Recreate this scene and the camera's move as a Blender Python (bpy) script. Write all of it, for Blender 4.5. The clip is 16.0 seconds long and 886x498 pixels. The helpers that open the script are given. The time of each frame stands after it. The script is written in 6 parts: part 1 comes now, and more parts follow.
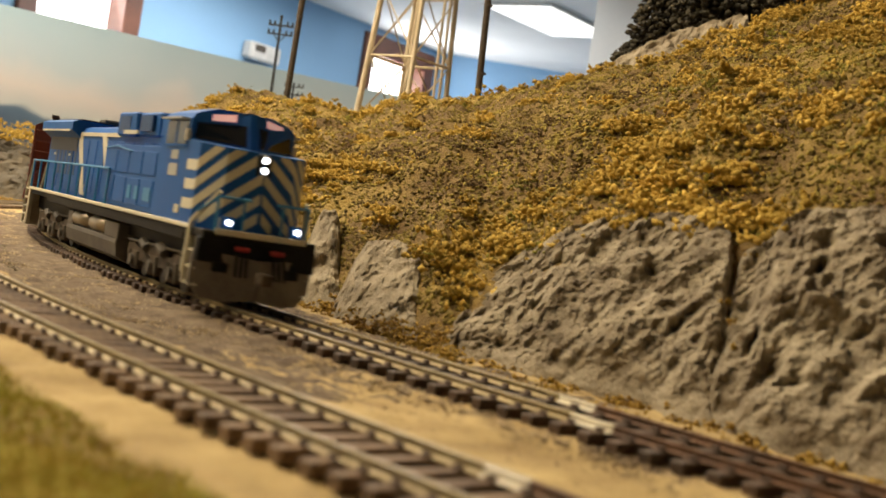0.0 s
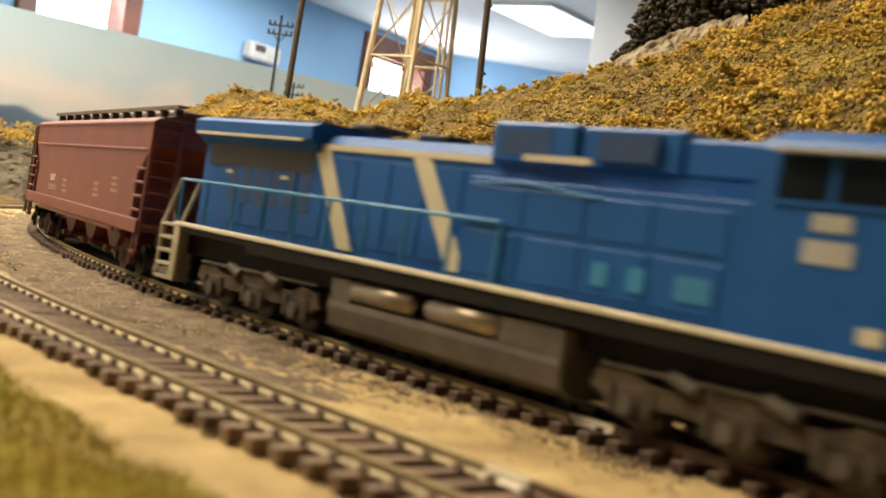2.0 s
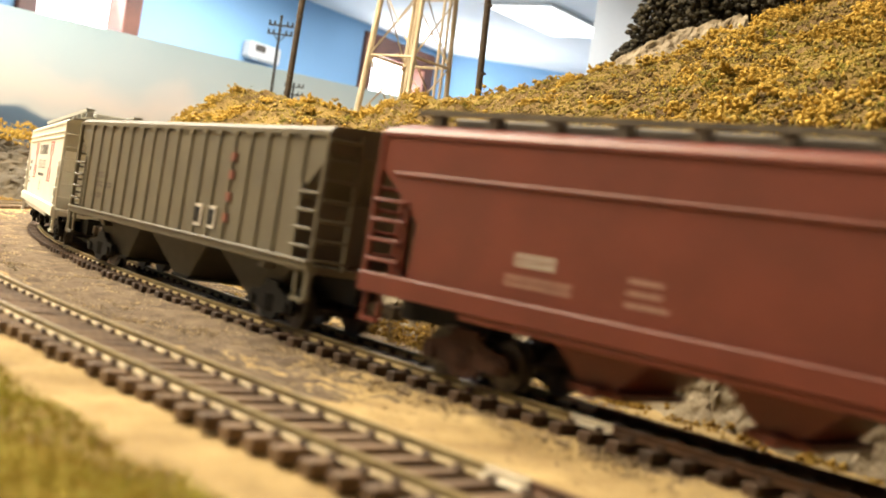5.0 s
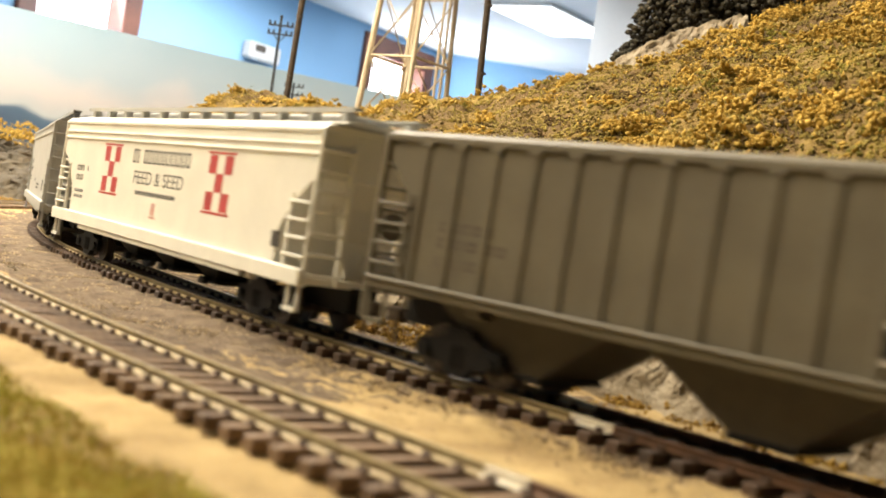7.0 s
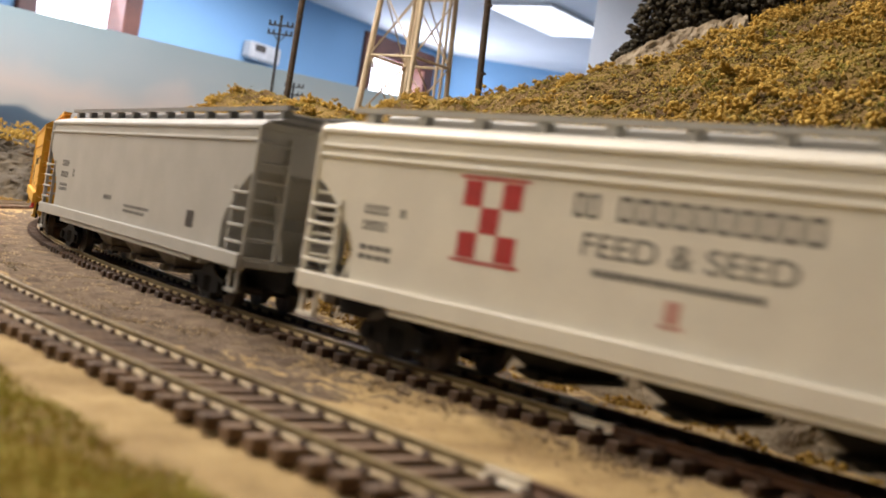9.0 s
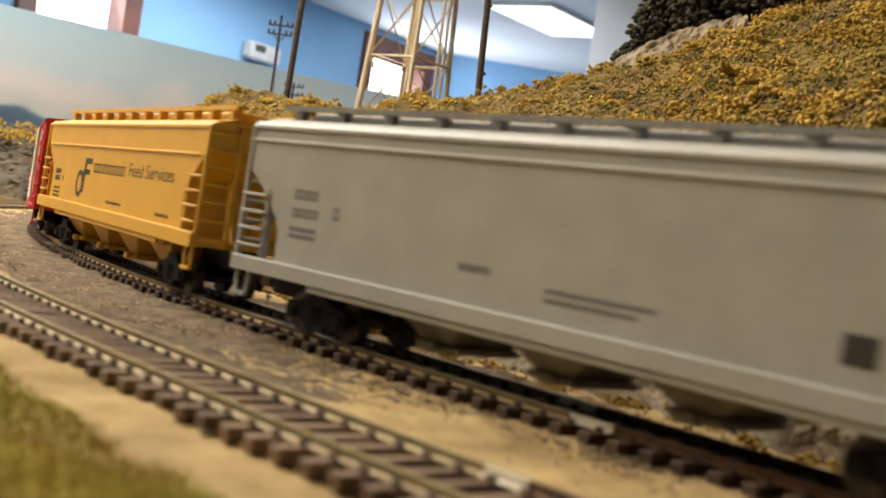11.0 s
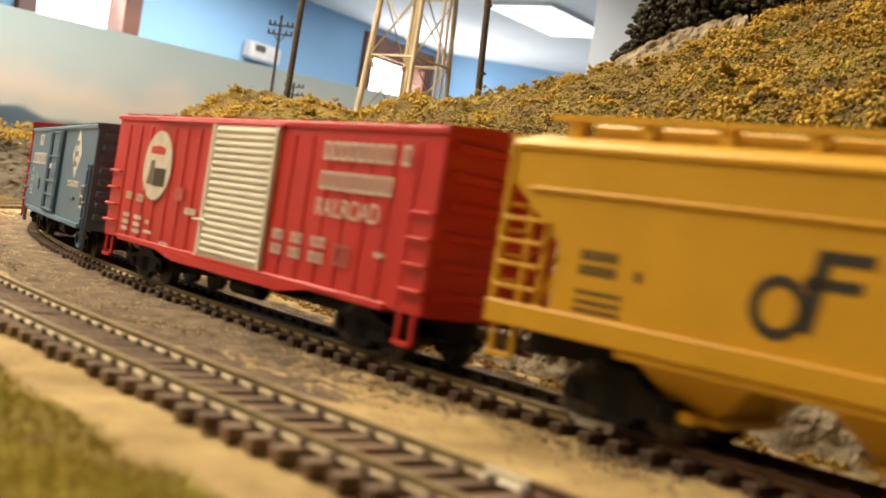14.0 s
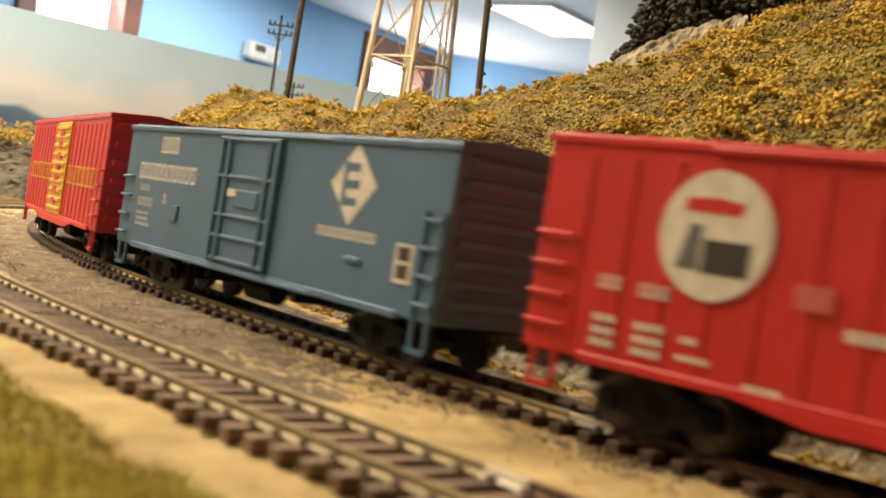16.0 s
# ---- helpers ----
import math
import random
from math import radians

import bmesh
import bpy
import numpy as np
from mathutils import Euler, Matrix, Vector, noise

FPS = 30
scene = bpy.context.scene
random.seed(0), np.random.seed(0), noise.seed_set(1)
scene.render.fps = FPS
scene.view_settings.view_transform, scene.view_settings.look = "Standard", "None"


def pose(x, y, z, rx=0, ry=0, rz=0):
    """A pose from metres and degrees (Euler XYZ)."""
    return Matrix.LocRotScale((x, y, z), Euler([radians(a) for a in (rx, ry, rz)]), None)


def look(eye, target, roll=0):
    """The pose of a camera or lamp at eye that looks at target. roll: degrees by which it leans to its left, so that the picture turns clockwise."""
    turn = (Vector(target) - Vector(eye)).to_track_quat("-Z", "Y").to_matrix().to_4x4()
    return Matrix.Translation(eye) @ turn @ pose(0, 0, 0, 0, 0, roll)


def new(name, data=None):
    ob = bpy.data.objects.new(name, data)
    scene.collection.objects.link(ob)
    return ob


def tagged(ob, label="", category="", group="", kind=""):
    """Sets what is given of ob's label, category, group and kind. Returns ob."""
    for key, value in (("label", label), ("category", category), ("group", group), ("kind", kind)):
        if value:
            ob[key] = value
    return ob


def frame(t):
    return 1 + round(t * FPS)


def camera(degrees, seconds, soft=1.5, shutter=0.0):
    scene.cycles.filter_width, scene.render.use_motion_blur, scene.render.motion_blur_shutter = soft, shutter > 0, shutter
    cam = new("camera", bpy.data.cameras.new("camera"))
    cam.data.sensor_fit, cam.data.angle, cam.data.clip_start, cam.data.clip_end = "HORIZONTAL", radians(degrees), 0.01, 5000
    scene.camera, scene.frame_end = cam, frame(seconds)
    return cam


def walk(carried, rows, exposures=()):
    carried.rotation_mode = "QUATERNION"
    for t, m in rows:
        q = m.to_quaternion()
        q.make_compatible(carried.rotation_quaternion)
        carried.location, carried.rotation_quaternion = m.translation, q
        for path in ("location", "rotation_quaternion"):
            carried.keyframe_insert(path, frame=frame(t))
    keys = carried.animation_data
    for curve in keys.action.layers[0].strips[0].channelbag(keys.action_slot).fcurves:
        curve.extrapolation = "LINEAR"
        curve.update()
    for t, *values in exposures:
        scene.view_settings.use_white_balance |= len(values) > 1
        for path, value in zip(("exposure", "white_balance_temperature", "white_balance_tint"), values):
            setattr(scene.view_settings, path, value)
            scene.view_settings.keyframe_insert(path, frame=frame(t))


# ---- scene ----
cam = camera(41.65, 16.0, soft=1.6, shutter=0.7)
EYE = Vector((0.0, 0.0, 0.03099))
_pitch, _roll = -0.01446, 9.067
walk(cam, [(0.0, look(EYE, EYE + Vector((0, math.cos(_pitch), math.sin(_pitch))), _roll)),
           (16.0, look(EYE, EYE + Vector((0, math.cos(_pitch), math.sin(_pitch))), _roll))],
     exposures=[(0.0, 0.06, 6500, 10), (1.0, 0.08, 6450, 10), (1.5, 0.2, 6350, 10), (2.5, 0.52, 6350, 10), (3.5, 0.75, 6300, 10), (4.2, 0.75, 6300, 10), (6.5, 0.85, 6050, 10), (7.0, 0.75, 5950, 10), (7.5, 0.45, 5650, 10), (8.0, 0.25, 5600, 18), (9.2, 0.0, 5550, 18), (11.5, 0.1, 5950, 10), (12.5, 0.28, 6350, 10), (14.5, 0.3, 6500, 10), (16.0, 0.4, 6450, 10)])
cam.data.dof.use_dof, cam.data.dof.focus_distance, cam.data.dof.aperture_fstop = True, 0.56, 26.0

# ---- light: the room's windows and ceiling panels, most panels added out of view ----
world = bpy.data.worlds.new("room_air")
scene.world = world
world.use_nodes = True
world.node_tree.nodes["Background"].inputs[0].default_value = (0.75, 0.85, 1.0, 1)
world.node_tree.nodes["Background"].inputs[1].default_value = 0.05
CEILING = 0.99


def panel_lamp(x, y, sx, sy, watts, colour, turn=0.0):
    data = bpy.data.lights.new("panel_lamp", "AREA")
    data.shape, data.size, data.size_y, data.energy, data.color = "RECTANGLE", sx, sy, watts, colour
    ob = new("panel_lamp", data)
    ob.matrix_world = pose(x, y, CEILING - 0.03, 0, 0, turn)
    return ob


# only the last panel is seen; the others are added for layout, backdrop, pillar, wall
PANELS = [(-0.74, 0.56, 33.0, (1.0, 0.80, 0.50)), (-0.95, 1.35, 14.0, (1.0, 0.92, 0.80)), (0.25, 2.95, 9.0, (1.0, 0.96, 0.9)),
          (-0.35, 4.15, 34.0, (1.0, 0.96, 0.9)), (0.30, 4.92, 5.0, (1.0, 0.96, 0.9))]


def panel_turn(y):
    return -36 if y > 4.5 else 57 if y < 1.0 else -33


for px, py, watts, tint in PANELS:
    small = py > 4.5
    panel_lamp(px, py, 0.30 if small else 1.2, 0.52 if small else 0.6, watts, tint, panel_turn(py))

# ---- materials ----
def mat(name, c1, c2=None, rough=0.6, metal=0.0, scale=300.0, fine=1500.0, bump=0.15, dist=0.0003, spec=0.5, contrast=(0.35, 0.65), per=None, amount=0.25):
    """A procedural surface: two tones mixed by coarse and fine noise, with relief; per: 'island' or 'object' varies the tone."""
    m = bpy.data.materials.new(name)
    m.use_nodes = True
    nt = m.node_tree
    n, l = nt.nodes, nt.links
    b = n["Principled BSDF"]
    b.inputs["Roughness"].default_value, b.inputs["Metallic"].default_value = rough, metal
    b.inputs["Specular IOR Level"].default_value = spec
    if c2 is None:
        c2 = tuple(v * 0.8 for v in c1)
    co = n.new("ShaderNodeTexCoord")
    a = n.new("ShaderNodeTexNoise")
    a.inputs["Scale"].default_value, a.inputs["Detail"].default_value = scale, 5.0
    f = n.new("ShaderNodeTexNoise")
    f.inputs["Scale"].default_value, f.inputs["Detail"].default_value = fine, 3.0
    l.new(co.outputs["Object"], a.inputs["Vector"])
    l.new(co.outputs["Object"], f.inputs["Vector"])
    add = n.new("ShaderNodeMath")
    add.operation = "MULTIPLY_ADD"
    add.inputs[1].default_value = 0.4
    l.new(f.outputs["Fac"], add.inputs[0])
    l.new(a.outputs["Fac"], add.inputs[2])
    sub = n.new("ShaderNodeMath")
    sub.operation = "SUBTRACT"
    sub.inputs[1].default_value = 0.2
    l.new(add.outputs[0], sub.inputs[0])
    fac = sub.outputs[0]
    if per:
        if per == "island":
            g = n.new("ShaderNodeNewGeometry")
            rnd = g.outputs["Random Per Island"]
        else:
            g = n.new("ShaderNodeObjectInfo")
            rnd = g.outputs["Random"]
        mix = n.new("ShaderNodeMath")
        mix.operation = "MULTIPLY_ADD"
        mix.inputs[1].default_value = amount
        l.new(rnd, mix.inputs[0])
        l.new(fac, mix.inputs[2])
        s2 = n.new("ShaderNodeMath")
        s2.operation = "SUBTRACT"
        s2.inputs[1].default_value = amount / 2
        l.new(mix.outputs[0], s2.inputs[0])
        fac = s2.outputs[0]
    r = n.new("ShaderNodeValToRGB")
    r.color_ramp.elements[0].position, r.color_ramp.elements[1].position = contrast
    r.color_ramp.elements[0].color, r.color_ramp.elements[1].color = (*c2, 1), (*c1, 1)
    l.new(fac, r.inputs["Fac"])
    l.new(r.outputs["Color"], b.inputs["Base Color"])
    if bump:
        bp = n.new("ShaderNodeBump")
        bp.inputs["Strength"].default_value, bp.inputs["Distance"].default_value = bump, dist
        l.new(f.outputs["Fac"], bp.inputs["Height"])
        l.new(bp.outputs["Normal"], b.inputs["Normal"])
    return m


def glow(name, colour, strength):
    m = bpy.data.materials.new(name)
    m.use_nodes = True
    b = m.node_tree.nodes["Principled BSDF"]
    b.inputs["Base Color"].default_value = (*colour, 1)
    b.inputs["Emission Color"].default_value = (*colour, 1)
    b.inputs["Emission Strength"].default_value = strength
    return m


def three_tone(name, tones, scale, fine, rough=0.9, bump=0.5, dist=0.001, amount=0.0, warp=0.5):
    """Ground cover whose colour wanders between several tones."""
    m = mat(name, tones[0], tones[-1], rough=rough, scale=scale, fine=fine, bump=bump, dist=dist, spec=0.15,
            per="island" if amount else None, amount=amount)
    ramp = next(x for x in m.node_tree.nodes if x.type == "VALTORGB").color_ramp
    ramp.elements[0].position, ramp.elements[1].position = 0.5 - warp / 2, 0.5 + warp / 2
    ramp.elements[0].color, ramp.elements[1].color = (*tones[0], 1), (*tones[-1], 1)
    for i, c in enumerate(tones[1:-1], 1):
        e = ramp.elements.new(0.5 - warp / 2 + warp * i / (len(tones) - 1))
        e.color = (*c, 1)
    return m


M_BLUE = mat("blue_paint", (0.0062, 0.083, 0.315), (0.0055, 0.073, 0.28), rough=0.5, scale=60, bump=0.03, spec=0.25)
M_CREAM = mat("cream_paint", (0.55, 0.52, 0.40), (0.5, 0.47, 0.36), rough=0.45, scale=80, bump=0.03)
M_RAILING = mat("light_blue_paint", (0.03, 0.21, 0.44), rough=0.45, scale=80, bump=0.03)
M_UNDER = mat("weathered_grey_underframe", (0.10, 0.085, 0.065), (0.06, 0.05, 0.04), rough=0.7, scale=150)
M_TRUCK = mat("dusty_brown_truck", (0.10, 0.075, 0.052), (0.035, 0.027, 0.02), rough=0.75, scale=200, spec=0.2)
M_BLACK = mat("black_plastic", (0.009, 0.008, 0.0075), (0.005, 0.005, 0.005), rough=0.6, scale=200, spec=0.2)
M_STEEL = mat("wheel_steel", (0.12, 0.105, 0.09), (0.05, 0.045, 0.04), rough=0.45, metal=0.8, scale=300)
M_GLASS = mat("dark_window", (0.01, 0.012, 0.014), rough=0.08, scale=50, bump=0)
M_BROWN = mat("oxide_brown_paint", (0.15, 0.031, 0.018), (0.12, 0.025, 0.014), rough=0.5, scale=70, bump=0.04)
M_OLIVE = mat("olive_grey_paint", (0.12, 0.105, 0.07), (0.095, 0.082, 0.055), rough=0.55, scale=70, bump=0.04)
M_WHITE = mat("off_white_paint", (0.70, 0.685, 0.61), (0.64, 0.625, 0.56), rough=0.5, scale=70, bump=0.03)
M_GREY = mat("light_grey_paint", (0.36, 0.36, 0.34), (0.32, 0.32, 0.30), rough=0.5, scale=70, bump=0.03)
M_YELLOW = mat("golden_yellow_paint", (0.62, 0.35, 0.018), (0.57, 0.32, 0.015), rough=0.45, scale=70, bump=0.03)
M_RED = mat("bright_red_paint", (0.50, 0.018, 0.018), (0.44, 0.015, 0.015), rough=0.45, scale=70, bump=0.03)
M_TEAL = mat("slate_blue_paint", (0.062, 0.13, 0.22), (0.054, 0.115, 0.195), rough=0.5, scale=70, bump=0.03)
M_LETTER_GREY = mat("grey_lettering", (0.10, 0.10, 0.10), rough=0.6, bump=0)
M_LETTER_WHITE = mat("white_lettering", (0.62, 0.58, 0.52), rough=0.6, bump=0)
M_LETTER_PALE = mat("faded_white_lettering", (0.36, 0.22, 0.18), rough=0.6, bump=0)
M_LETTER_BLACK = mat("black_lettering", (0.03, 0.025, 0.02), rough=0.6, bump=0)
M_CHECK = mat("red_checker", (0.42, 0.03, 0.03), rough=0.55, bump=0)
M_LAMP = glow("lit_headlight", (1.0, 0.98, 0.95), 6.0)
M_BOARD = glow("lit_number_board", (1.0, 0.55, 0.5), 0.35)
M_RAIL = mat("weathered_rail", (0.27, 0.21, 0.095), (0.17, 0.125, 0.06), rough=0.5, metal=0.4, scale=120, fine=900)
M_RAILHEAD = mat("polished_rail_head", (0.33, 0.27, 0.14), (0.24, 0.19, 0.10), rough=0.42, metal=0.6, scale=90, bump=0.02)
# paler than the web: the light caught by the foot is in its colour
M_LIT_FOOT = mat("lit_rail_foot", (0.47, 0.37, 0.19), (0.31, 0.235, 0.115), rough=0.55, scale=200)
M_TIE = mat("brown_tie", (0.20, 0.13, 0.075), (0.10, 0.062, 0.036), rough=0.75, scale=300, fine=2500, per="object", amount=0.3)
M_SPIKE = mat("rusty_spike", (0.07, 0.04, 0.025), rough=0.7)
M_SAND = three_tone("sandy_ground", [(0.20, 0.137, 0.063), (0.335, 0.245, 0.115), (0.455, 0.345, 0.165)], 60, 1800, bump=0.6, dist=0.0006, warp=0.5)
M_GRAVEL = mat("ballast_grain", (0.37, 0.28, 0.165), (0.19, 0.14, 0.085), rough=0.9, scale=30, per="island", amount=0.9, contrast=(0.2, 0.8), bump=0.1)
M_SOIL = three_tone("hill_soil", [(0.10, 0.062, 0.028), (0.18, 0.12, 0.042), (0.28, 0.195, 0.055)], 30, 900, bump=0.9, dist=0.002, warp=0.4)
M_TURF = three_tone("yellow_turf", [(0.27, 0.178, 0.034), (0.42, 0.285, 0.056), (0.56, 0.385, 0.084)], 22, 1500, bump=0.4, dist=0.0003, amount=0.14, warp=0.45)
M_OLIVETURF = three_tone("olive_turf", [(0.12, 0.11, 0.024), (0.22, 0.205, 0.038), (0.34, 0.305, 0.06)], 16, 1500, bump=0.4, dist=0.0003, amount=0.15, warp=0.45)
M_GREEN = three_tone("green_turf", [(0.12, 0.08, 0.03), (0.22, 0.17, 0.038), (0.33, 0.255, 0.055)], 18, 1500, bump=0.9, dist=0.001, amount=0.4, warp=0.5)
M_ORANGE = three_tone("rust_orange_turf", [(0.16, 0.09, 0.026), (0.32, 0.205, 0.042), (0.47, 0.32, 0.07)], 14, 700, bump=0.9, dist=0.001, amount=0.4, warp=0.5)
M_ROCK = three_tone("plaster_rock", [(0.095, 0.07, 0.046), (0.245, 0.205, 0.145), (0.35, 0.30, 0.215)], 75, 1300, bump=0.8, dist=0.0009, warp=0.55)
M_GRASS = three_tone("static_grass", [(0.33, 0.21, 0.04), (0.36, 0.31, 0.06), (0.43, 0.43, 0.09)], 14, 400, bump=0.1, amount=0.3, warp=0.4)
M_POLE = mat("brown_wooden_pole", (0.075, 0.055, 0.038), (0.04, 0.03, 0.02), rough=0.8, scale=200)
M_TELEGRAPH = mat("dark_grey_pole", (0.03, 0.035, 0.04), rough=0.8)
M_TOWER = mat("cream_steel_tower", (0.58, 0.50, 0.36), (0.45, 0.38, 0.26), rough=0.6, scale=90)
M_TREE = mat("dark_model_foliage", (0.05, 0.042, 0.022), (0.018, 0.015, 0.009), rough=0.9, scale=90, per="island", amount=0.5)
M_TRUNK = mat("dark_tree_trunk", (0.04, 0.028, 0.018), rough=0.9)
M_WALL = mat("blue_wall_paint", (0.27, 0.47, 0.70), (0.25, 0.44, 0.66), rough=0.8, scale=2, fine=80, bump=0.05)
M_WHITEWALL = mat("white_wall_paint", (0.78, 0.80, 0.80), (0.72, 0.75, 0.76), rough=0.85, scale=2, fine=80, bump=0.05)
M_CEIL = mat("white_ceiling_tile", (0.80, 0.79, 0.77), (0.74, 0.73, 0.71), rough=0.9, scale=3, fine=120, bump=0.1)
M_FLOOR = mat("grey_room_floor", (0.22, 0.21, 0.2), rough=0.7, scale=3, fine=60)
M_WOOD = mat("brown_window_wood", (0.16, 0.055, 0.028), (0.10, 0.035, 0.02), rough=0.5, scale=8, fine=60)
M_DAY = glow("bright_daylight_pane", (1.0, 0.99, 0.96), 6.0)
M_PANEL = glow("lit_ceiling_panel", (1.0, 0.98, 0.94), 1.5)
M_PLASTIC = mat("white_plastic_box", (0.7, 0.68, 0.64), rough=0.5, scale=20)
M_TABLE = mat("plywood_table", (0.3, 0.22, 0.13), rough=0.8, scale=20)


def backdrop_paint():
    """Hand-painted sky: pale cloud over grey-blue, with dark hills along the foot."""
    m = bpy.data.materials.new("painted_backdrop")
    m.use_nodes = True
    n, l = m.node_tree.nodes, m.node_tree.links
    b = n["Principled BSDF"]
    b.inputs["Roughness"].default_value = 0.9
    co = n.new("ShaderNodeTexCoord")
    sep = n.new("ShaderNodeSeparateXYZ")
    l.new(co.outputs["Object"], sep.inputs[0])
    cloud = n.new("ShaderNodeTexNoise")
    cloud.inputs["Scale"].default_value, cloud.inputs["Detail"].default_value = 5.0, 3.0
    l.new(co.outputs["Object"], cloud.inputs["Vector"])
    mix = n.new("ShaderNodeMath")
    mix.operation = "MULTIPLY_ADD"
    mix.inputs[1].default_value = 0.16
    l.new(cloud.outputs["Fac"], mix.inputs[0])
    l.new(sep.outputs["Z"], mix.inputs[2])
    r = n.new("ShaderNodeValToRGB")
    stops = [(0.17, (0.06, 0.10, 0.16)), (0.195, (0.075, 0.125, 0.19)), (0.205, (0.42, 0.45, 0.46)), (0.25, (0.50, 0.47, 0.45)),
             (0.30, (0.36, 0.42, 0.45)), (0.40, (0.30, 0.40, 0.44))]
    cr = r.color_ramp
    cr.elements[0].position, cr.elements[0].color = stops[0][0], (*stops[0][1], 1)
    cr.elements[1].position, cr.elements[1].color = stops[-1][0], (*stops[-1][1], 1)
    for p, c in stops[1:-1]:
        cr.elements.new(p).color = (*c, 1)
    l.new(mix.outputs[0], r.inputs["Fac"])
    l.new(r.outputs["Color"], b.inputs["Base Color"])
    return m


M_BACKDROP = backdrop_paint()
# near-white colour paints the lamp's reflection onto short stretches of rail
M_RAIL_GLINT = mat("painted_rail_glint", (0.92, 0.89, 0.78), (0.86, 0.82, 0.70), rough=0.22, metal=0.0, scale=300, bump=0.02)
M_RUST = mat("rust_brown_rail", (0.15, 0.075, 0.036), (0.085, 0.043, 0.022), rough=0.6, metal=0.2, scale=150, fine=900)
M_SHADE_CINDER = mat("shade_cinder_grain", (0.20, 0.14, 0.085), (0.09, 0.06, 0.038), rough=0.9, scale=40, per="island", amount=0.6, bump=0.1)
M_PLOUGH = mat("dusty_grey_plough", (0.20, 0.175, 0.14), (0.13, 0.11, 0.09), rough=0.6, scale=120)
M_BED = three_tone("brown_ballast_bed", [(0.07, 0.051, 0.036), (0.14, 0.105, 0.072), (0.22, 0.168, 0.11)], 160, 1600, bump=0.9, dist=0.001, warp=0.5)
M_FADEDRED = mat("faded_red_marking", (0.20, 0.06, 0.04), (0.15, 0.055, 0.038), rough=0.6, bump=0)
M_DARKFOAM = three_tone("dark_ground_foam", [(0.07, 0.042, 0.022), (0.14, 0.09, 0.036), (0.22, 0.165, 0.045)], 22, 1500, bump=0.4, dist=0.0003, amount=0.4, warp=0.5)
M_STEPS = mat("dusty_cream_steps", (0.40, 0.36, 0.26), (0.26, 0.23, 0.16), rough=0.55, scale=120)
M_TANK = mat("dull_silver_tank", (0.34, 0.29, 0.22), (0.24, 0.20, 0.15), rough=0.38, metal=0.7, scale=80, bump=0.03)
M_GLASSY = mat("dark_intake_mesh", (0.012, 0.016, 0.026), (0.008, 0.01, 0.016), rough=0.5, scale=300)
M_DARKTIE = mat("dark_brown_tie", (0.09, 0.052, 0.03), (0.045, 0.027, 0.016), rough=0.75, scale=300, fine=2500, per="object", amount=0.3)


# ---- mesh helpers ----
def mesh_of(name, bm, material, smooth=False):
    me = bpy.data.meshes.new(name)
    bm.normal_update()
    bm.to_mesh(me)
    bm.free()
    me.materials.append(material)
    if smooth:
        me.polygons.foreach_set("use_smooth", [True] * len(me.polygons))
    return me


def mesh_from(name, verts, faces, material, smooth=False):
    me = bpy.data.meshes.new(name)
    me.from_pydata([tuple(v) for v in verts], [], [tuple(f) for f in faces])
    me.materials.append(material)
    if smooth:
        me.polygons.foreach_set("use_smooth", [True] * len(me.polygons))
    return me


def part(name, bm, material, parent, label="", smooth=False):
    me = bm if isinstance(bm, bpy.types.Mesh) else mesh_of(name, bm, material, smooth)
    ob = new(name, me)
    ob.parent = parent
    if label:
        tagged(ob, label)
    return ob


def box(bm, x0, x1, y0, y1, z0, z1, bevel=0.0):
    m = Matrix.Translation(((x0 + x1) / 2, (y0 + y1) / 2, (z0 + z1) / 2)) @ Matrix.Diagonal((abs(x1 - x0), abs(y1 - y0), abs(z1 - z0), 1))
    made = bmesh.ops.create_cube(bm, size=1.0, matrix=m)
    if bevel:
        edges = {e for v in made["verts"] for e in v.link_edges}
        bmesh.ops.bevel(bm, geom=list(edges), offset=bevel, segments=1, affect="EDGES", profile=0.5)
    return bm


def boxes(*specs, bevel=0.0):
    bm = bmesh.new()
    for s in specs:
        box(bm, *s, bevel=bevel)
    return bm


def rod(bm, p, q, r, segs=6, r2=None):
    p, q = Vector(p), Vector(q)
    d = q - p
    m = Matrix.Translation((p + q) / 2) @ d.to_track_quat("Z", "Y").to_matrix().to_4x4()
    bmesh.ops.create_cone(bm, cap_ends=True, segments=segs, radius1=r, radius2=r if r2 is None else r2, depth=d.length, matrix=m)
    return bm


def extrude_y(bm, pts, y0, y1):
    """A prism from an outline of (x, z) between y0 and y1."""
    a = [bm.verts.new((x, y0, z)) for x, z in pts]
    b = [bm.verts.new((x, y1, z)) for x, z in pts]
    n = len(pts)
    for i in range(n):
        j = (i + 1) % n
        bm.faces.new((a[i], a[j], b[j], b[i]))
    bm.faces.new(a[::-1])
    bm.faces.new(b)
    bmesh.ops.recalc_face_normals(bm, faces=bm.faces[:])
    return bm


def extrude_x(bm, pts, x0, x1):
    """A prism from an outline of (y, z) between x0 and x1."""
    a = [bm.verts.new((x0, y, z)) for y, z in pts]
    b = [bm.verts.new((x1, y, z)) for y, z in pts]
    n = len(pts)
    for i in range(n):
        j = (i + 1) % n
        bm.faces.new((a[i], a[j], b[j], b[i]))
    bm.faces.new(a[::-1])
    bm.faces.new(b)
    bmesh.ops.recalc_face_normals(bm, faces=bm.faces[:])
    return bm


def thing(name, label, category, at=None, group="", kind=""):
    ob = new(name)
    ob.empty_display_size = 0.02
    if at is not None:
        ob.matrix_world = at
    return tagged(ob, label, category, group, kind)


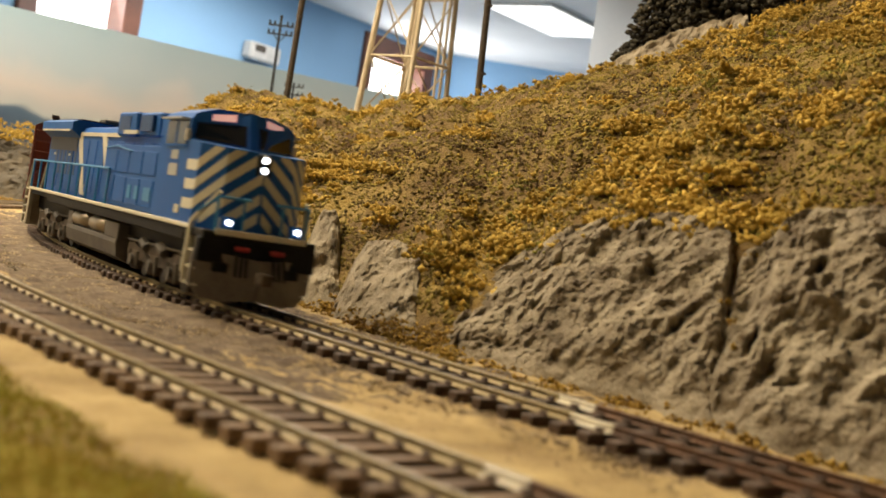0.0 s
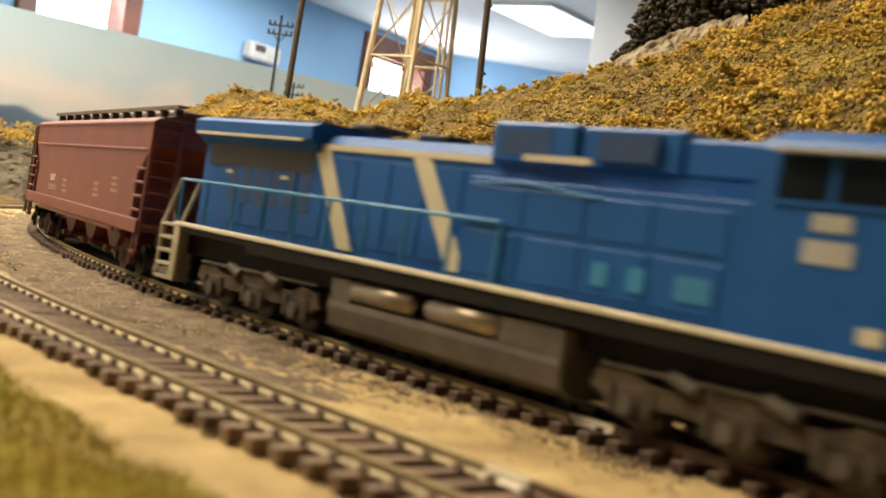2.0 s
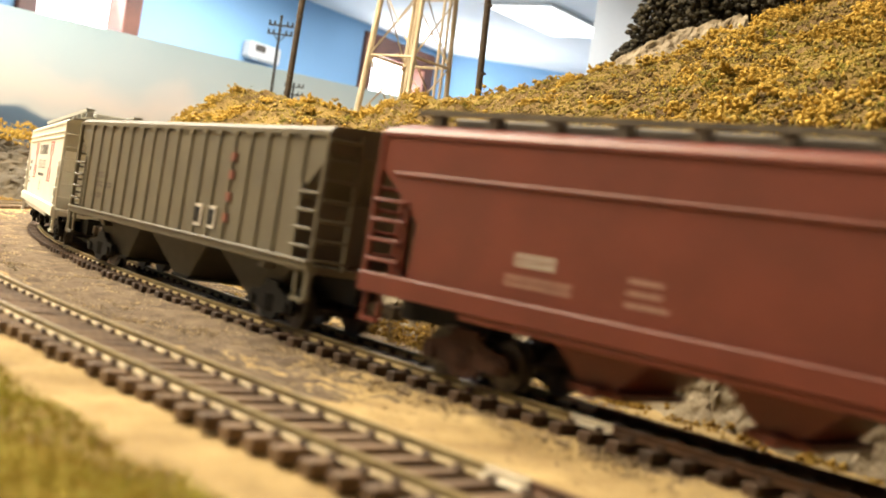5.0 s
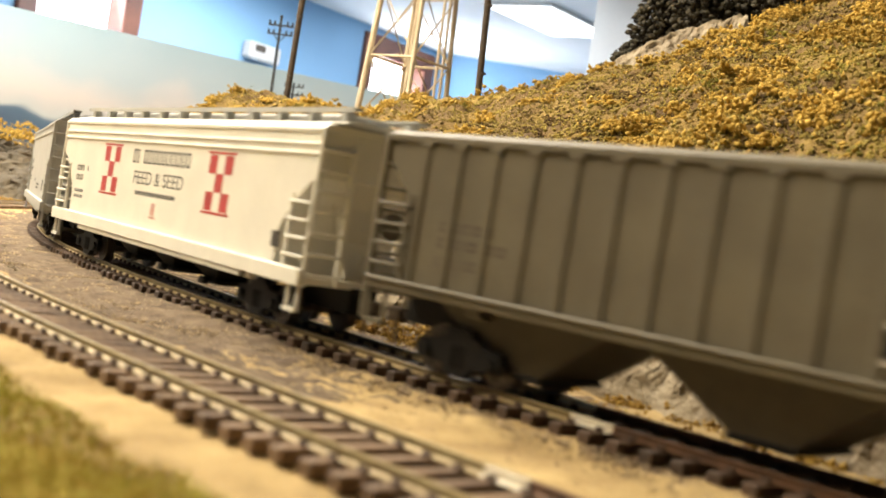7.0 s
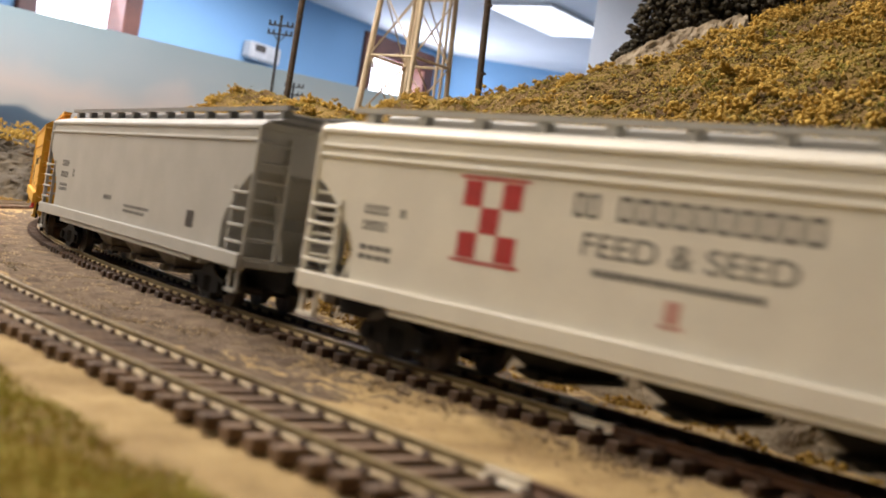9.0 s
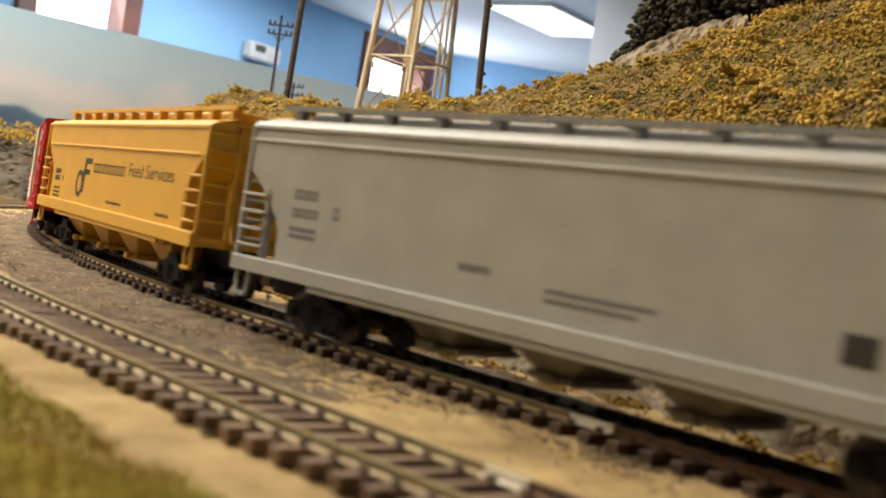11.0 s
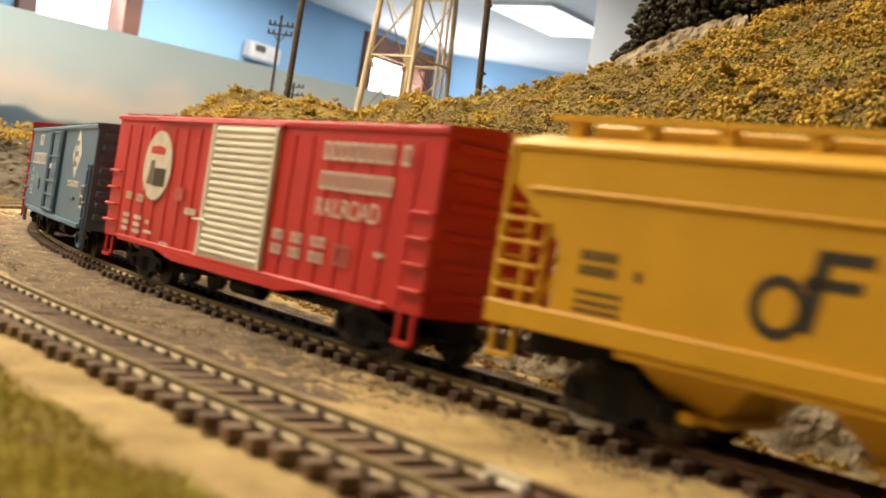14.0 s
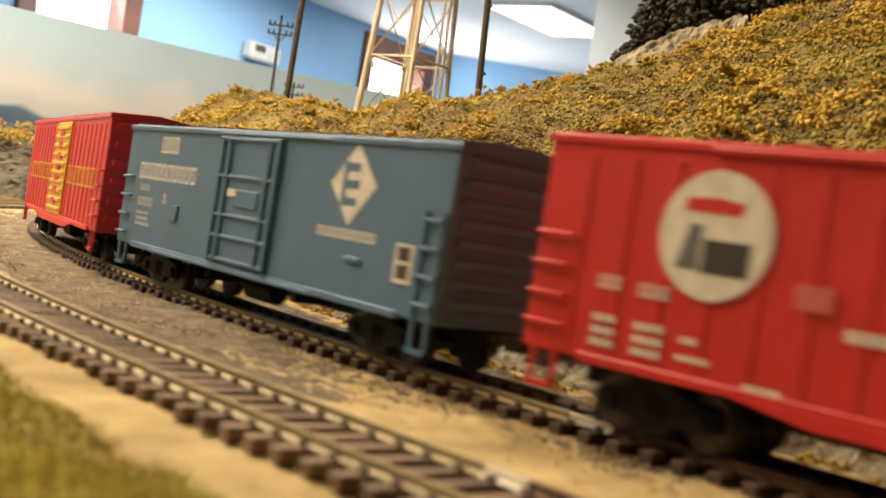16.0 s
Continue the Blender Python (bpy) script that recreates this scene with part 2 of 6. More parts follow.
# ---- the line of the tracks: an easement into a curve, s grows towards the far end ----
STEP = 0.004
S_LO, S_HI = -0.9, 2.9
GAUGE = 0.01735
SPACING = 0.0757


def curvature(s):
    s = min(max(s, 0.0), 0.485)
    return -0.4258 - 1.7611 * s + 1.8026 * s * s


def line_of_track():
    def march(direction, limit):
        x, y, a, s = 0.09555, 0.16965, 2.33673, 0.0
        out = [(s, x, y, a)]
        while abs(s) < abs(limit):
            h = STEP * direction
            am = a + curvature(s + h / 2) * h / 2
            x, y = x + math.cos(am) * h, y + math.sin(am) * h
            a += curvature(s + h / 2) * h
            s += h
            out.append((s, x, y, a))
        return out
    return np.array(march(-1, S_LO)[:0:-1] + march(1, S_HI))


LINE = line_of_track()


def on_line(s, off=0.0):
    """Place and heading on the far track's centre line; off: metres towards the near side."""
    x, y, a = (float(np.interp(s, LINE[:, 0], LINE[:, k])) for k in (1, 2, 3))
    return x - math.sin(a) * off, y + math.cos(a) * off, a


# ---- tracks ----
def rail_mesh(name, offs, s0, s1, profile, material):
    rows = [on_line(s) for s in np.append(np.arange(s0, s1 - 0.001, 0.008 if s1 - s0 > 0.1 else 0.002), s1)]
    verts, faces, n = [], [], len(profile)
    for x, y, a in rows:
        for o, z in profile:
            verts.append((x - math.sin(a) * (offs + o), y + math.cos(a) * (offs + o), z))
    for i in range(len(rows) - 1):
        for j in range(n):
            k = (j + 1) % n
            faces.append((i * n + j, i * n + k, i * n + n + k, i * n + n + j))
    faces += [tuple(range(n))[::-1], tuple(range((len(rows) - 1) * n, len(rows) * n))]
    return mesh_from(name, verts, faces, material)


WEB = [(-0.0011, -0.0017), (0.0011, -0.0017), (0.0011, -0.0015), (0.0003, -0.0013), (0.0003, -0.0007), (0.00058, -0.0005), (0.00058, -0.00008),
       (-0.00058, -0.00008), (-0.00058, -0.0005), (-0.0003, -0.0007), (-0.0003, -0.0013), (-0.0011, -0.0015)]
FOOT = [(-0.0013, -0.00175), (0.0013, -0.00175), (0.0013, -0.00148), (0.0005, -0.00115), (-0.0005, -0.00115), (-0.0013, -0.00148)]
HEAD = [(-0.00052, -0.0001), (0.00052, -0.0001), (0.00045, 0.0), (-0.00045, 0.0)]


def track(offs, label, s0, s1, gap, glints, wood):
    t = thing("railway_track", label, "railway track", group="model railway tracks")
    for side in (-1, 1):
        o = offs + side * GAUGE / 2
        joint = next((j[1] for j in glints if j[0] == side * GAUGE / 2), 0.03)
        for a, b, web, foot, head in ((s0, joint, M_RUST, M_RUST, M_RUST), (joint, s1, M_RAIL, M_LIT_FOOT, M_RAILHEAD)):
            r = part("rail", rail_mesh("rail", o, a, b, WEB, web), None, t, "rust brown rail" if web is M_RUST else "olive weathered rail")
            part("rail_foot", rail_mesh("rail_foot", o, a, b, FOOT, foot), None, r)
            part("rail_head", rail_mesh("rail_head", o, a, b, HEAD, head), None, r)
    tie = mesh_of("tie", boxes((-0.0016, 0.0016, -0.0148, 0.0148, -0.0041, -0.0017), bevel=0.0003), wood)
    spike = mesh_of("spike", boxes((-0.0009, 0.0009, -0.00045, 0.00045, -0.0018, -0.0009), bevel=0.0002), M_SPIKE)
    rnd = random.Random(7)
    for s in np.arange(max(s0, -0.25), min(s1, 1.75), gap):
        x, y, a = on_line(float(s), offs)
        o = part("tie", tie, None, t)
        o.matrix_world = pose(x, y, rnd.uniform(-0.0001, 0.0001), 0, 0, math.degrees(a) + rnd.uniform(-1.2, 1.2))
        if 0.0 < s < 0.55:
            for e in (-GAUGE / 2 - 0.0015, -GAUGE / 2 + 0.0015, GAUGE / 2 - 0.0015, GAUGE / 2 + 0.0015):
                part("spike", spike, None, o).location = (0, e, 0)
    # pale sleeves over the rails stand in for reflected lamp glints
    for o, a, b in glints:
        part("rail_joiner", rail_mesh("rail_joiner", offs + o, a, b, [(p * 1.5, z * 0.94 + 0.00004) for p, z in WEB], M_RAIL_GLINT), None, t, "pale sleeve painted as a glint on the rail")
    return t


track(0.0, "far model railway track with dull rails on dark brown ties", -0.6, 2.3, 0.0073, ((GAUGE / 2, .0760, .0868), (-GAUGE / 2, .0955, .1060)), M_DARKTIE)
track(SPACING, "near model railway track with olive rails on brown ties", -0.5, 1.9, 0.0065, ((-GAUGE / 2, .0432, .0512),), M_TIE)


# ---- ground: sandy roadbed, table and room ----
def wobble(x, y, scale, seed=0.0):
    return noise.noise((x * scale + seed, y * scale - seed, seed * 0.37))


def grid_mesh(name, us, vs, fn, material, smooth=True):
    verts = [fn(u, v) for u in us for v in vs]
    n = len(vs)
    faces = [(i * n + j, i * n + j + 1, i * n + n + j + 1, i * n + n + j) for i in range(len(us) - 1) for j in range(n - 1)]
    return mesh_from(name, verts, faces, material, smooth)


def ground_sheet():
    ss = np.concatenate([np.arange(-0.6, 0.0, 0.02), np.arange(0.0, 0.55, 0.0022), np.arange(0.55, 1.9, 0.012)])
    oo = np.concatenate([np.arange(-0.16, -0.02, 0.005), np.arange(-0.02, 0.13, 0.0016), np.arange(0.13, 0.34, 0.006)])
    verts, faces = [], []
    for s in ss:
        for o in oo:
            x, y, a = on_line(float(s), float(o))
            d = min(abs(o), abs(o - SPACING))
            z = -0.0043 - 0.0016 * min(max((d - 0.016) / 0.016, 0), 1)
            z += 0.0011 * wobble(x, y, 60) + 0.0006 * wobble(x, y, 210, 3.1) + 0.00035 * wobble(x, y, 560, 9.2)
            verts.append((x, y, z))
    n = len(oo)
    for i in range(len(ss) - 1):
        for j in range(n - 1):
            faces.append((i * n + j, i * n + j + 1, i * n + n + j + 1, i * n + n + j))
    return mesh_from("ground", verts, faces, M_SAND, True)


tagged(new("ground", ground_sheet()), "sandy tan layout ground under the tracks", "ground", kind="structure")
tagged(new("table", mesh_of("table", boxes((-2.2, 2.4, -0.75, 2.75, -0.06, -0.012)), M_TABLE)), "plywood layout table under the scenery", "table", kind="structure")


def bed_at(s, o):
    x, y, a = on_line(s, o)
    d = min(abs(o), abs(o - SPACING))
    z = -0.0043 - 0.0016 * min(max((d - 0.016) / 0.016, 0), 1)
    z += 0.0011 * wobble(x, y, 60) + 0.0006 * wobble(x, y, 210, 3.1)
    edge = min((s - 0.13) / 0.12, (o + 0.05) / 0.02, (0.056 - o) / 0.03, 1.0) + 0.5 * wobble(x, y, 45, 6.0) + 0.35 * wobble(x, y, 170, 2.0)
    return Vector((x, y, z + 0.0009 * min(max(edge, -1.0), 0.7) + 0.0006 * wobble(x, y, 480, 1.0) + 0.0004 * wobble(x, y, 900, 4.0)))


tagged(new("ballast_bed", grid_mesh("ballast_bed", [float(v) for v in np.concatenate([np.arange(0.12, 0.55, 0.0016), np.arange(0.55, 1.9, 0.01)])],
                                    [float(v) for v in np.arange(-0.05, 0.0562, 0.0014)], bed_at, M_BED)), "brown gravelly ballast bed under the far track", "ballast", kind="structure")
FLOOR_Z = -1.25
tagged(new("floor", mesh_of("floor", boxes((-6, 7, -4, 9, FLOOR_Z - 0.1, FLOOR_Z)), M_FLOOR)), "grey floor of the train room", "floor", kind="structure")


def polar(az, r, z):
    return Vector((math.sin(radians(az)) * r, math.cos(radians(az)) * r, z))


# hill: columns by bearing: foot (r, z), knee (r, z), ridge (r, z)
HILL = [(-19, .95, -.010, 1.00, -.008, 1.10, .004), (-16.5, .80, -.008, .86, .004, 1.00, .035), (-14.2, .68, -.008, .75, .016, .98, .078),
        (-12.6, .60, -.007, .68, .022, .96, .104), (-9.75, .535, -.007, .61, .026, .92, .114), (-7.3, .495, -.007, .55, .028, .89, .112),
        (-5.3, .462, -.007, .50, .027, .86, .107), (-3.5, .415, -.007, .455, .022, .84, .117), (-.1, .372, -.007, .42, .026, .80, .125), (1.6, .36, -.007, .40, .016, .78, .128),
        (3.8, .345, -.007, .40, .028, .75, .135), (5.8, .336, -.007, .388, .036, .73, .143), (9.2, .323, -.007, .378, .044, .71, .157), (12.2, .304, -.007, .36, .047, .69, .174),
        (14.7, .292, -.007, .348, .043, .67, .181), (16.6, .283, -.007, .338, .049, .66, .187), (20.4, .274, -.007, .33, .053, .65, .195),
        (28, .25, -.007, .315, .055, .62, .20), (40, .235, -.007, .30, .055, .6, .20), (60, .26, -.007, .33, .05, .62, .19), (80, .33, -.007, .40, .04, .7, .15)]
HILL_A = np.array(HILL)


def hill_at(az, t):
    """t: 0 foot, 1 knee, 2 ridge, 3 foot of the far side."""
    r0, z0, r1, z1, r2, z2 = (float(np.interp(az, HILL_A[:, 0], HILL_A[:, k])) for k in range(1, 7))
    r3, z3 = r2 + 0.42, min(z2 * 0.25, 0.02)
    if t < 1:
        r, z = r0 + (r1 - r0) * t, z0 + (z1 - z0) * t ** 0.75
    elif t < 2:
        u = t - 1
        r, z = r1 + (r2 - r1) * u, z1 + (z2 - z1) * (u + 0.14 * math.sin(math.pi * u) * (1 - u))
    else:
        u = t - 2
        r, z = r2 + (r3 - r2) * u, z2 + (z3 - z2) * (u * u * (3 - 2 * u))
    p = polar(az, r, z)
    k = min(t, 1.0) * (0.6 if t > 2 else 1.0)
    p.z += k * (0.006 * wobble(p.x, p.y, 14) + 0.006 * wobble(p.x, p.y, 36, 2.0) + 0.0034 * wobble(p.x, p.y, 90, 5.0) + 0.0012 * wobble(p.x, p.y, 220, 7.0))
    return p


hill = tagged(new("hill", grid_mesh("hill", [float(a) for a in np.concatenate([np.arange(-19, 24, 0.14), np.arange(24, 80.1, 1.2)])],
                                   [float(t) for t in np.concatenate([np.arange(0, 2.1, 0.009), np.arange(2.1, 3.01, 0.06)])], hill_at, M_SOIL)),
             "soil-covered model hillside inside the curve", "hillside", kind="structure")


# ---- the train room ----
WALL_D = Vector((0.544, 0.839, 0))
WALL_P = Vector((-0.80, 5.39, 0))
WALL_N = Vector((0.839, -0.544, 0))


def wall_frame(k, z=0.0, out=0.0):
    p = WALL_P + WALL_D * k + WALL_N * out
    return Matrix.Translation((p.x, p.y, z)) @ Matrix.Rotation(math.atan2(WALL_D.y, WALL_D.x), 4, "Z")


def along_wall(az):
    """Distance along the window wall at which a bearing meets it."""
    d = Vector((math.sin(radians(az)), math.cos(radians(az)), 0))
    a = np.array([[d.x, -WALL_D.x], [d.y, -WALL_D.y]])
    return float(np.linalg.solve(a, np.array([WALL_P.x, WALL_P.y]))[1])


WIN_A = (along_wall(-21.6), along_wall(-16.1))
WIN_B = (along_wall(-5.45), along_wall(-1.95))
WIN_LO, WIN_HI = 0.05, 0.955
k0, k1 = -5.5, WIN_B[1] + 0.06
cuts = [(k0, WIN_A[0], FLOOR_Z, CEILING), (WIN_A[1], WIN_B[0], FLOOR_Z, CEILING), (WIN_B[1], k1, FLOOR_Z, CEILING)]
for a, b in (WIN_A, WIN_B):
    cuts += [(a, b, FLOOR_Z, WIN_LO), (a, b, WIN_HI, CEILING)]
w = tagged(new("wall_west", mesh_of("wall_west", boxes(*[(a, b, 0, 0.15, z0, z1) for a, b, z0, z1 in cuts]), M_WALL)), "light blue painted wall with windows", "wall", kind="structure")
w.matrix_world = wall_frame(0)
for i, (a, b) in enumerate((WIN_A, WIN_B), 1):
    win = thing("window_%d" % i, "bright window in a dark brown wooden frame", "window", wall_frame(0), kind="structure")
    t = 0.085
    for spec in ((a, a + t, -0.02, 0.12, WIN_LO, WIN_HI), (b - t, b, -0.02, 0.12, WIN_LO, WIN_HI), (a + t, b - t, -0.02, 0.12, WIN_HI - 0.10, WIN_HI), (a + t, b - t, -0.02, 0.12, WIN_LO, WIN_LO + 0.06)):
        part("window_frame", boxes(spec, bevel=0.006), M_WOOD, win)
    part("pane", boxes((a + t, b - t, 0.08, 0.09, WIN_LO + 0.06, WIN_HI - 0.10)), M_DAY, win, "sunlit bright pane")
    data = bpy.data.lights.new("window_daylight", "AREA")
    data.shape, data.size, data.size_y, data.energy, data.color = "RECTANGLE", b - a - 0.2, 0.6, 7.0 if i == 2 else 4.0, (0.92, 0.96, 1.0)
    lamp = new("window_daylight", data)
    lamp.matrix_world = wall_frame((a + b) / 2, 0.5, 0.05) @ Matrix.Rotation(radians(-115), 4, "X")
corner = WALL_P + WALL_D * k1


def skewed(bm, shift):
    """A partition whose end runs back at a slant."""
    for v in bm.verts:
        if v.co.y > 4.0:
            v.co.x += shift
    return bm


tagged(new("wall_north", mesh_of("wall_north", boxes((corner.x, 6.5, corner.y, corner.y + 0.15, FLOOR_Z, CEILING)), M_WALL)), "light blue end wall of the room", "wall", kind="structure")
tagged(new("wall_east", mesh_of("wall_east", boxes((6.3, 6.45, -4, corner.y, FLOOR_Z, CEILING)), M_WALL)), "light blue painted wall", "wall", kind="structure")
tagged(new("wall_south", mesh_of("wall_south", boxes((-6, 6.45, -3.6, -3.45, FLOOR_Z, CEILING)), M_WALL)), "light blue painted wall", "wall", kind="structure")
tagged(new("wall_pillar", mesh_of("wall_pillar", skewed(boxes((0.385, 1.6, 3.95, 4.1, FLOOR_Z, CEILING)), 0.03), M_WHITEWALL)), "white painted partition wall", "wall", kind="structure")
tagged(new("ceiling", mesh_of("ceiling", boxes((-6, 6.5, -4, 8.0, CEILING, CEILING + 0.1)), M_CEIL)), "white ceiling of the train room", "ceiling", kind="structure")
# fixtures for all panels, the four added unseen ones included
for x, y, _, _ in PANELS:
    a, b = (0.15, 0.26) if y > 4.5 else (0.6, 0.3)
    c = thing("ceiling_light", "glowing white ceiling light panel, one seen and four added out of view", "ceiling light", pose(x, y, CEILING, 0, 0, panel_turn(y)), group="ceiling light panels")
    part("frame", boxes((-a - 0.02, a + 0.02, -b - 0.02, b + 0.02, -0.012, -0.004)), M_PLASTIC, c)
    part("diffuser", boxes((-a, a, -b, b, -0.018, -0.013)), M_PANEL, c)
k = along_wall(-10.55)
b = thing("wall_box", "white plastic box on the blue wall", "wall box", wall_frame(k, 0.70))
part("housing", boxes((-0.085, 0.115, -0.06, -0.002, -0.055, 0.02), bevel=0.01), M_PLASTIC, b)
part("display", boxes((-0.06, 0.0, -0.066, -0.061, -0.02, 0.008)), M_UNDER, b)

# painted backdrop board behind the layout
BACK = [(-60, 1.6), (-40, 1.95), (-21.5, 2.17), (-16.9, 2.22), (-11.3, 2.31), (-5.5, 2.41), (0, 2.5), (10, 2.62), (25, 2.7)]


def back_at(az, v):
    r = float(np.interp(az, [p[0] for p in BACK], [p[1] for p in BACK]))
    p = polar(az, r + 0.006 * max(0, v - 1), 0)
    p.z = -0.02 + (0.298 + 0.02) * min(v, 1)
    return p


bd = tagged(new("backdrop", grid_mesh("backdrop", [float(a) for a in np.arange(-60, 0.1, 1.5)], [0, 0.5, 1.0, 2.0], back_at, M_BACKDROP)), "painted cloudy sky and hills on a backdrop board", "backdrop", kind="structure")


# ---- scenery: crumbly turf, rocks, trees, poles ----
def crumb_templates(count, seed, rough=0.38, level=2, flat=0.8):
    rnd = random.Random(seed)
    out = []
    for _ in range(count):
        bm = bmesh.new()
        bmesh.ops.create_icosphere(bm, subdivisions=level, radius=1.0)
        off = Vector((rnd.uniform(0, 50), rnd.uniform(0, 50), rnd.uniform(0, 50)))
        for v in bm.verts:
            v.co *= 1.0 + rough * 1.6 * noise.noise(v.co * 1.7 + off) + rnd.uniform(-rough, rough) * 0.55
            v.co.z *= flat
        bm.verts.index_update()
        out.append((np.array([v.co[:] for v in bm.verts]), np.array([[v.index for v in f.verts] for f in bm.faces])))
        bm.free()
    return out


def scatter(name, spots, templates, material, label, category, kind="stuff", parent=None, seed=3):
    """One mesh of many crumbs; spots are (x, y, z, radius)."""
    rng = np.random.default_rng(seed)
    vs, fs, base = [], [], 0
    for x, y, z, r in spots:
        tv, tf = templates[int(rng.integers(len(templates)))]
        a = rng.uniform(0, 2 * math.pi)
        c, s = math.cos(a), math.sin(a)
        sq = rng.uniform(0.8, 1.25, 3) * r
        v = tv * sq
        vs.append(np.stack([v[:, 0] * c - v[:, 1] * s + x, v[:, 0] * s + v[:, 1] * c + y, v[:, 2] + z], 1))
        fs.append(tf + base)
        base += len(tv)
    v, f = np.concatenate(vs), np.concatenate(fs)
    me = bpy.data.meshes.new(name)
    me.vertices.add(len(v))
    me.vertices.foreach_set("co", v.ravel())
    k = f.shape[1]
    me.loops.add(f.size)
    me.loops.foreach_set("vertex_index", f.ravel())
    me.polygons.add(len(f))
    me.polygons.foreach_set("loop_start", np.arange(0, f.size, k))
    me.polygons.foreach_set("use_smooth", np.ones(len(f), dtype=bool))
    me.update(calc_edges=True)
    me.validate()
    me.materials.append(material)
    ob = new(name, me)
    if parent:
        ob.parent = parent
        return ob
    return tagged(ob, label, category, kind=kind)


CRUMBS = crumb_templates(9, 11)
SMALL = crumb_templates(8, 5, rough=0.55, level=1, flat=0.8)


def grain_templates(count, seed):
    """Sharp little eight-sided crumbs."""
    r = np.random.default_rng(seed)
    corners = np.array([(1, 0, 0), (-1, 0, 0), (0, 1, 0), (0, -1, 0), (0, 0, 1), (0, 0, -1)], float)
    faces = np.array([(0, 2, 4), (2, 1, 4), (1, 3, 4), (3, 0, 4), (2, 0, 5), (1, 2, 5), (3, 1, 5), (0, 3, 5)])
    return [(corners * r.uniform(0.55, 1.4, (6, 1)) + r.normal(0, 0.22, (6, 3)), faces) for _ in range(count)]


GRAINS = grain_templates(14, 3)


def puff_templates(count, lobes, grains, seed, size, level=2):
    """Spongy clumps: lumpy lobes heaped in a ragged dome of radius 1, covered with crumbs."""
    r = np.random.default_rng(seed)
    cores = crumb_templates(8, seed + 1, rough=0.5, level=level, flat=0.9)
    out = []
    for _ in range(count):
        vs, fs, base = [], [], 0

        def put(tv, tf):
            nonlocal base
            vs.append(tv)
            fs.append(tf + base)
            base += len(tv)

        heap = [(np.array((r.normal(0, 0.45), r.normal(0, 0.45), abs(r.normal(0.1, 0.26)))), r.uniform(0.09, 0.25)) for _ in range(lobes)]
        for c, rad in heap:
            tv, tf = cores[int(r.integers(len(cores)))]
            put(tv * rad * r.uniform(0.85, 1.15, 3) + c, tf)
        for _ in range(grains):
            c, rad = heap[int(r.integers(lobes))]
            d = r.normal(0, 1, 3)
            d[2] = abs(d[2]) - 0.25
            d *= rad * r.uniform(0.85, 1.6) / np.linalg.norm(d)
            tv, tf = GRAINS[int(r.integers(len(GRAINS)))]
            put(tv * size * r.uniform(0.5, 1.35) + c + d, tf)
        out.append((np.concatenate(vs), np.concatenate(fs)))
    return out


CLUMPS = puff_templates(10, 8, 18, 17, 0.12, level=1)
FLUFF = puff_templates(12, 15, 40, 31, 0.085, level=1)
rng = np.random.default_rng(21)
BARE = [(-.5, 1.28, 2.6, .22), (3.2, 1.42, 2.8, .18), (5.5, 1.25, 2.2, .10), (-4.0, 1.35, 2.0, .15), (8.5, 1.62, 2.5, .10), (11.0, 1.78, 3.0, .07), (13.0, 1.6, 2.0, .08), (2.0, 1.65, 3.0, .06)]


def bareness(az, t):
    """How far a spot lies within one of the bare soil patches."""
    return max(1.0 - math.hypot((az - a) / w, (t - u) / h) for a, u, w, h in BARE)


turf, cover, fluff, olive, ochre = [], [], [], [], []
while len(turf) + len(fluff) + len(olive) < 3800:
    az = rng.uniform(-18.5, 24)
    t = rng.uniform(0.93, 2.07) if az > 1.8 or rng.random() < 0.8 else rng.uniform(0.25, 1.0)
    p = hill_at(az, t)
    m = 0.8 * noise.noise((p.x * 11, p.y * 11, 4.0)) + 0.8 * noise.noise((p.x * 32, p.y * 32, 1.0)) - 0.7 * max(bareness(az, t), -0.2)
    if m < -0.03 or (-7.2 < az < 0.4 and t < 1.02):
        continue
    green = noise.noise((p.x * 16, p.y * 16, 9.0)) + 0.2 * rng.normal() + (0.22 if az > 2 and t < 1.25 else 0) > 0.2
    big = m > 0.02 and not green
    spread = rng.uniform(0.003, 0.0075) if big else rng.uniform(0.004, 0.010)
    heap = olive if green else fluff if big else turf
    for k in range(int(rng.integers(3, 9))):
        d, a = abs(rng.normal(0, spread)), rng.uniform(0, 2 * math.pi)
        x, y = p.x + math.cos(a) * d, p.y + math.sin(a) * d
        q = hill_at(math.degrees(math.atan2(x, y)), min(max(t + (math.hypot(x, y) - math.hypot(p.x, p.y)) / 0.36, 0.3), 2.1))
        r = rng.uniform(0.0026, 0.0060) if big else rng.uniform(0.0014, 0.0030)
        lift = max(0.0, 1.0 - d / 0.007) * 0.0035 if big else 0.0
        heap.append((x, y, q.z - r * 0.25 + lift, r))
    for _ in range(9):
        d, a = abs(rng.normal(0, 0.012)), rng.uniform(0, 2 * math.pi)
        x, y = p.x + math.cos(a) * d, p.y + math.sin(a) * d
        q = hill_at(math.degrees(math.atan2(x, y)), min(max(t + (math.hypot(x, y) - math.hypot(p.x, p.y)) / 0.36, 0.3), 2.1))
        ochre.append((x, y, q.z + 0.0003, rng.uniform(0.0006, 0.0014)))
while len(cover) < 46000:
    az = rng.uniform(-18.5, 24)
    t = rng.uniform(0.93, 2.07) if az > 1.8 or rng.random() < 0.85 else rng.uniform(0.2, 1.0)
    p = hill_at(az, t)
    cover.append((p.x, p.y, p.z + 0.0002, rng.uniform(0.0004, 0.0012)))
patches = []
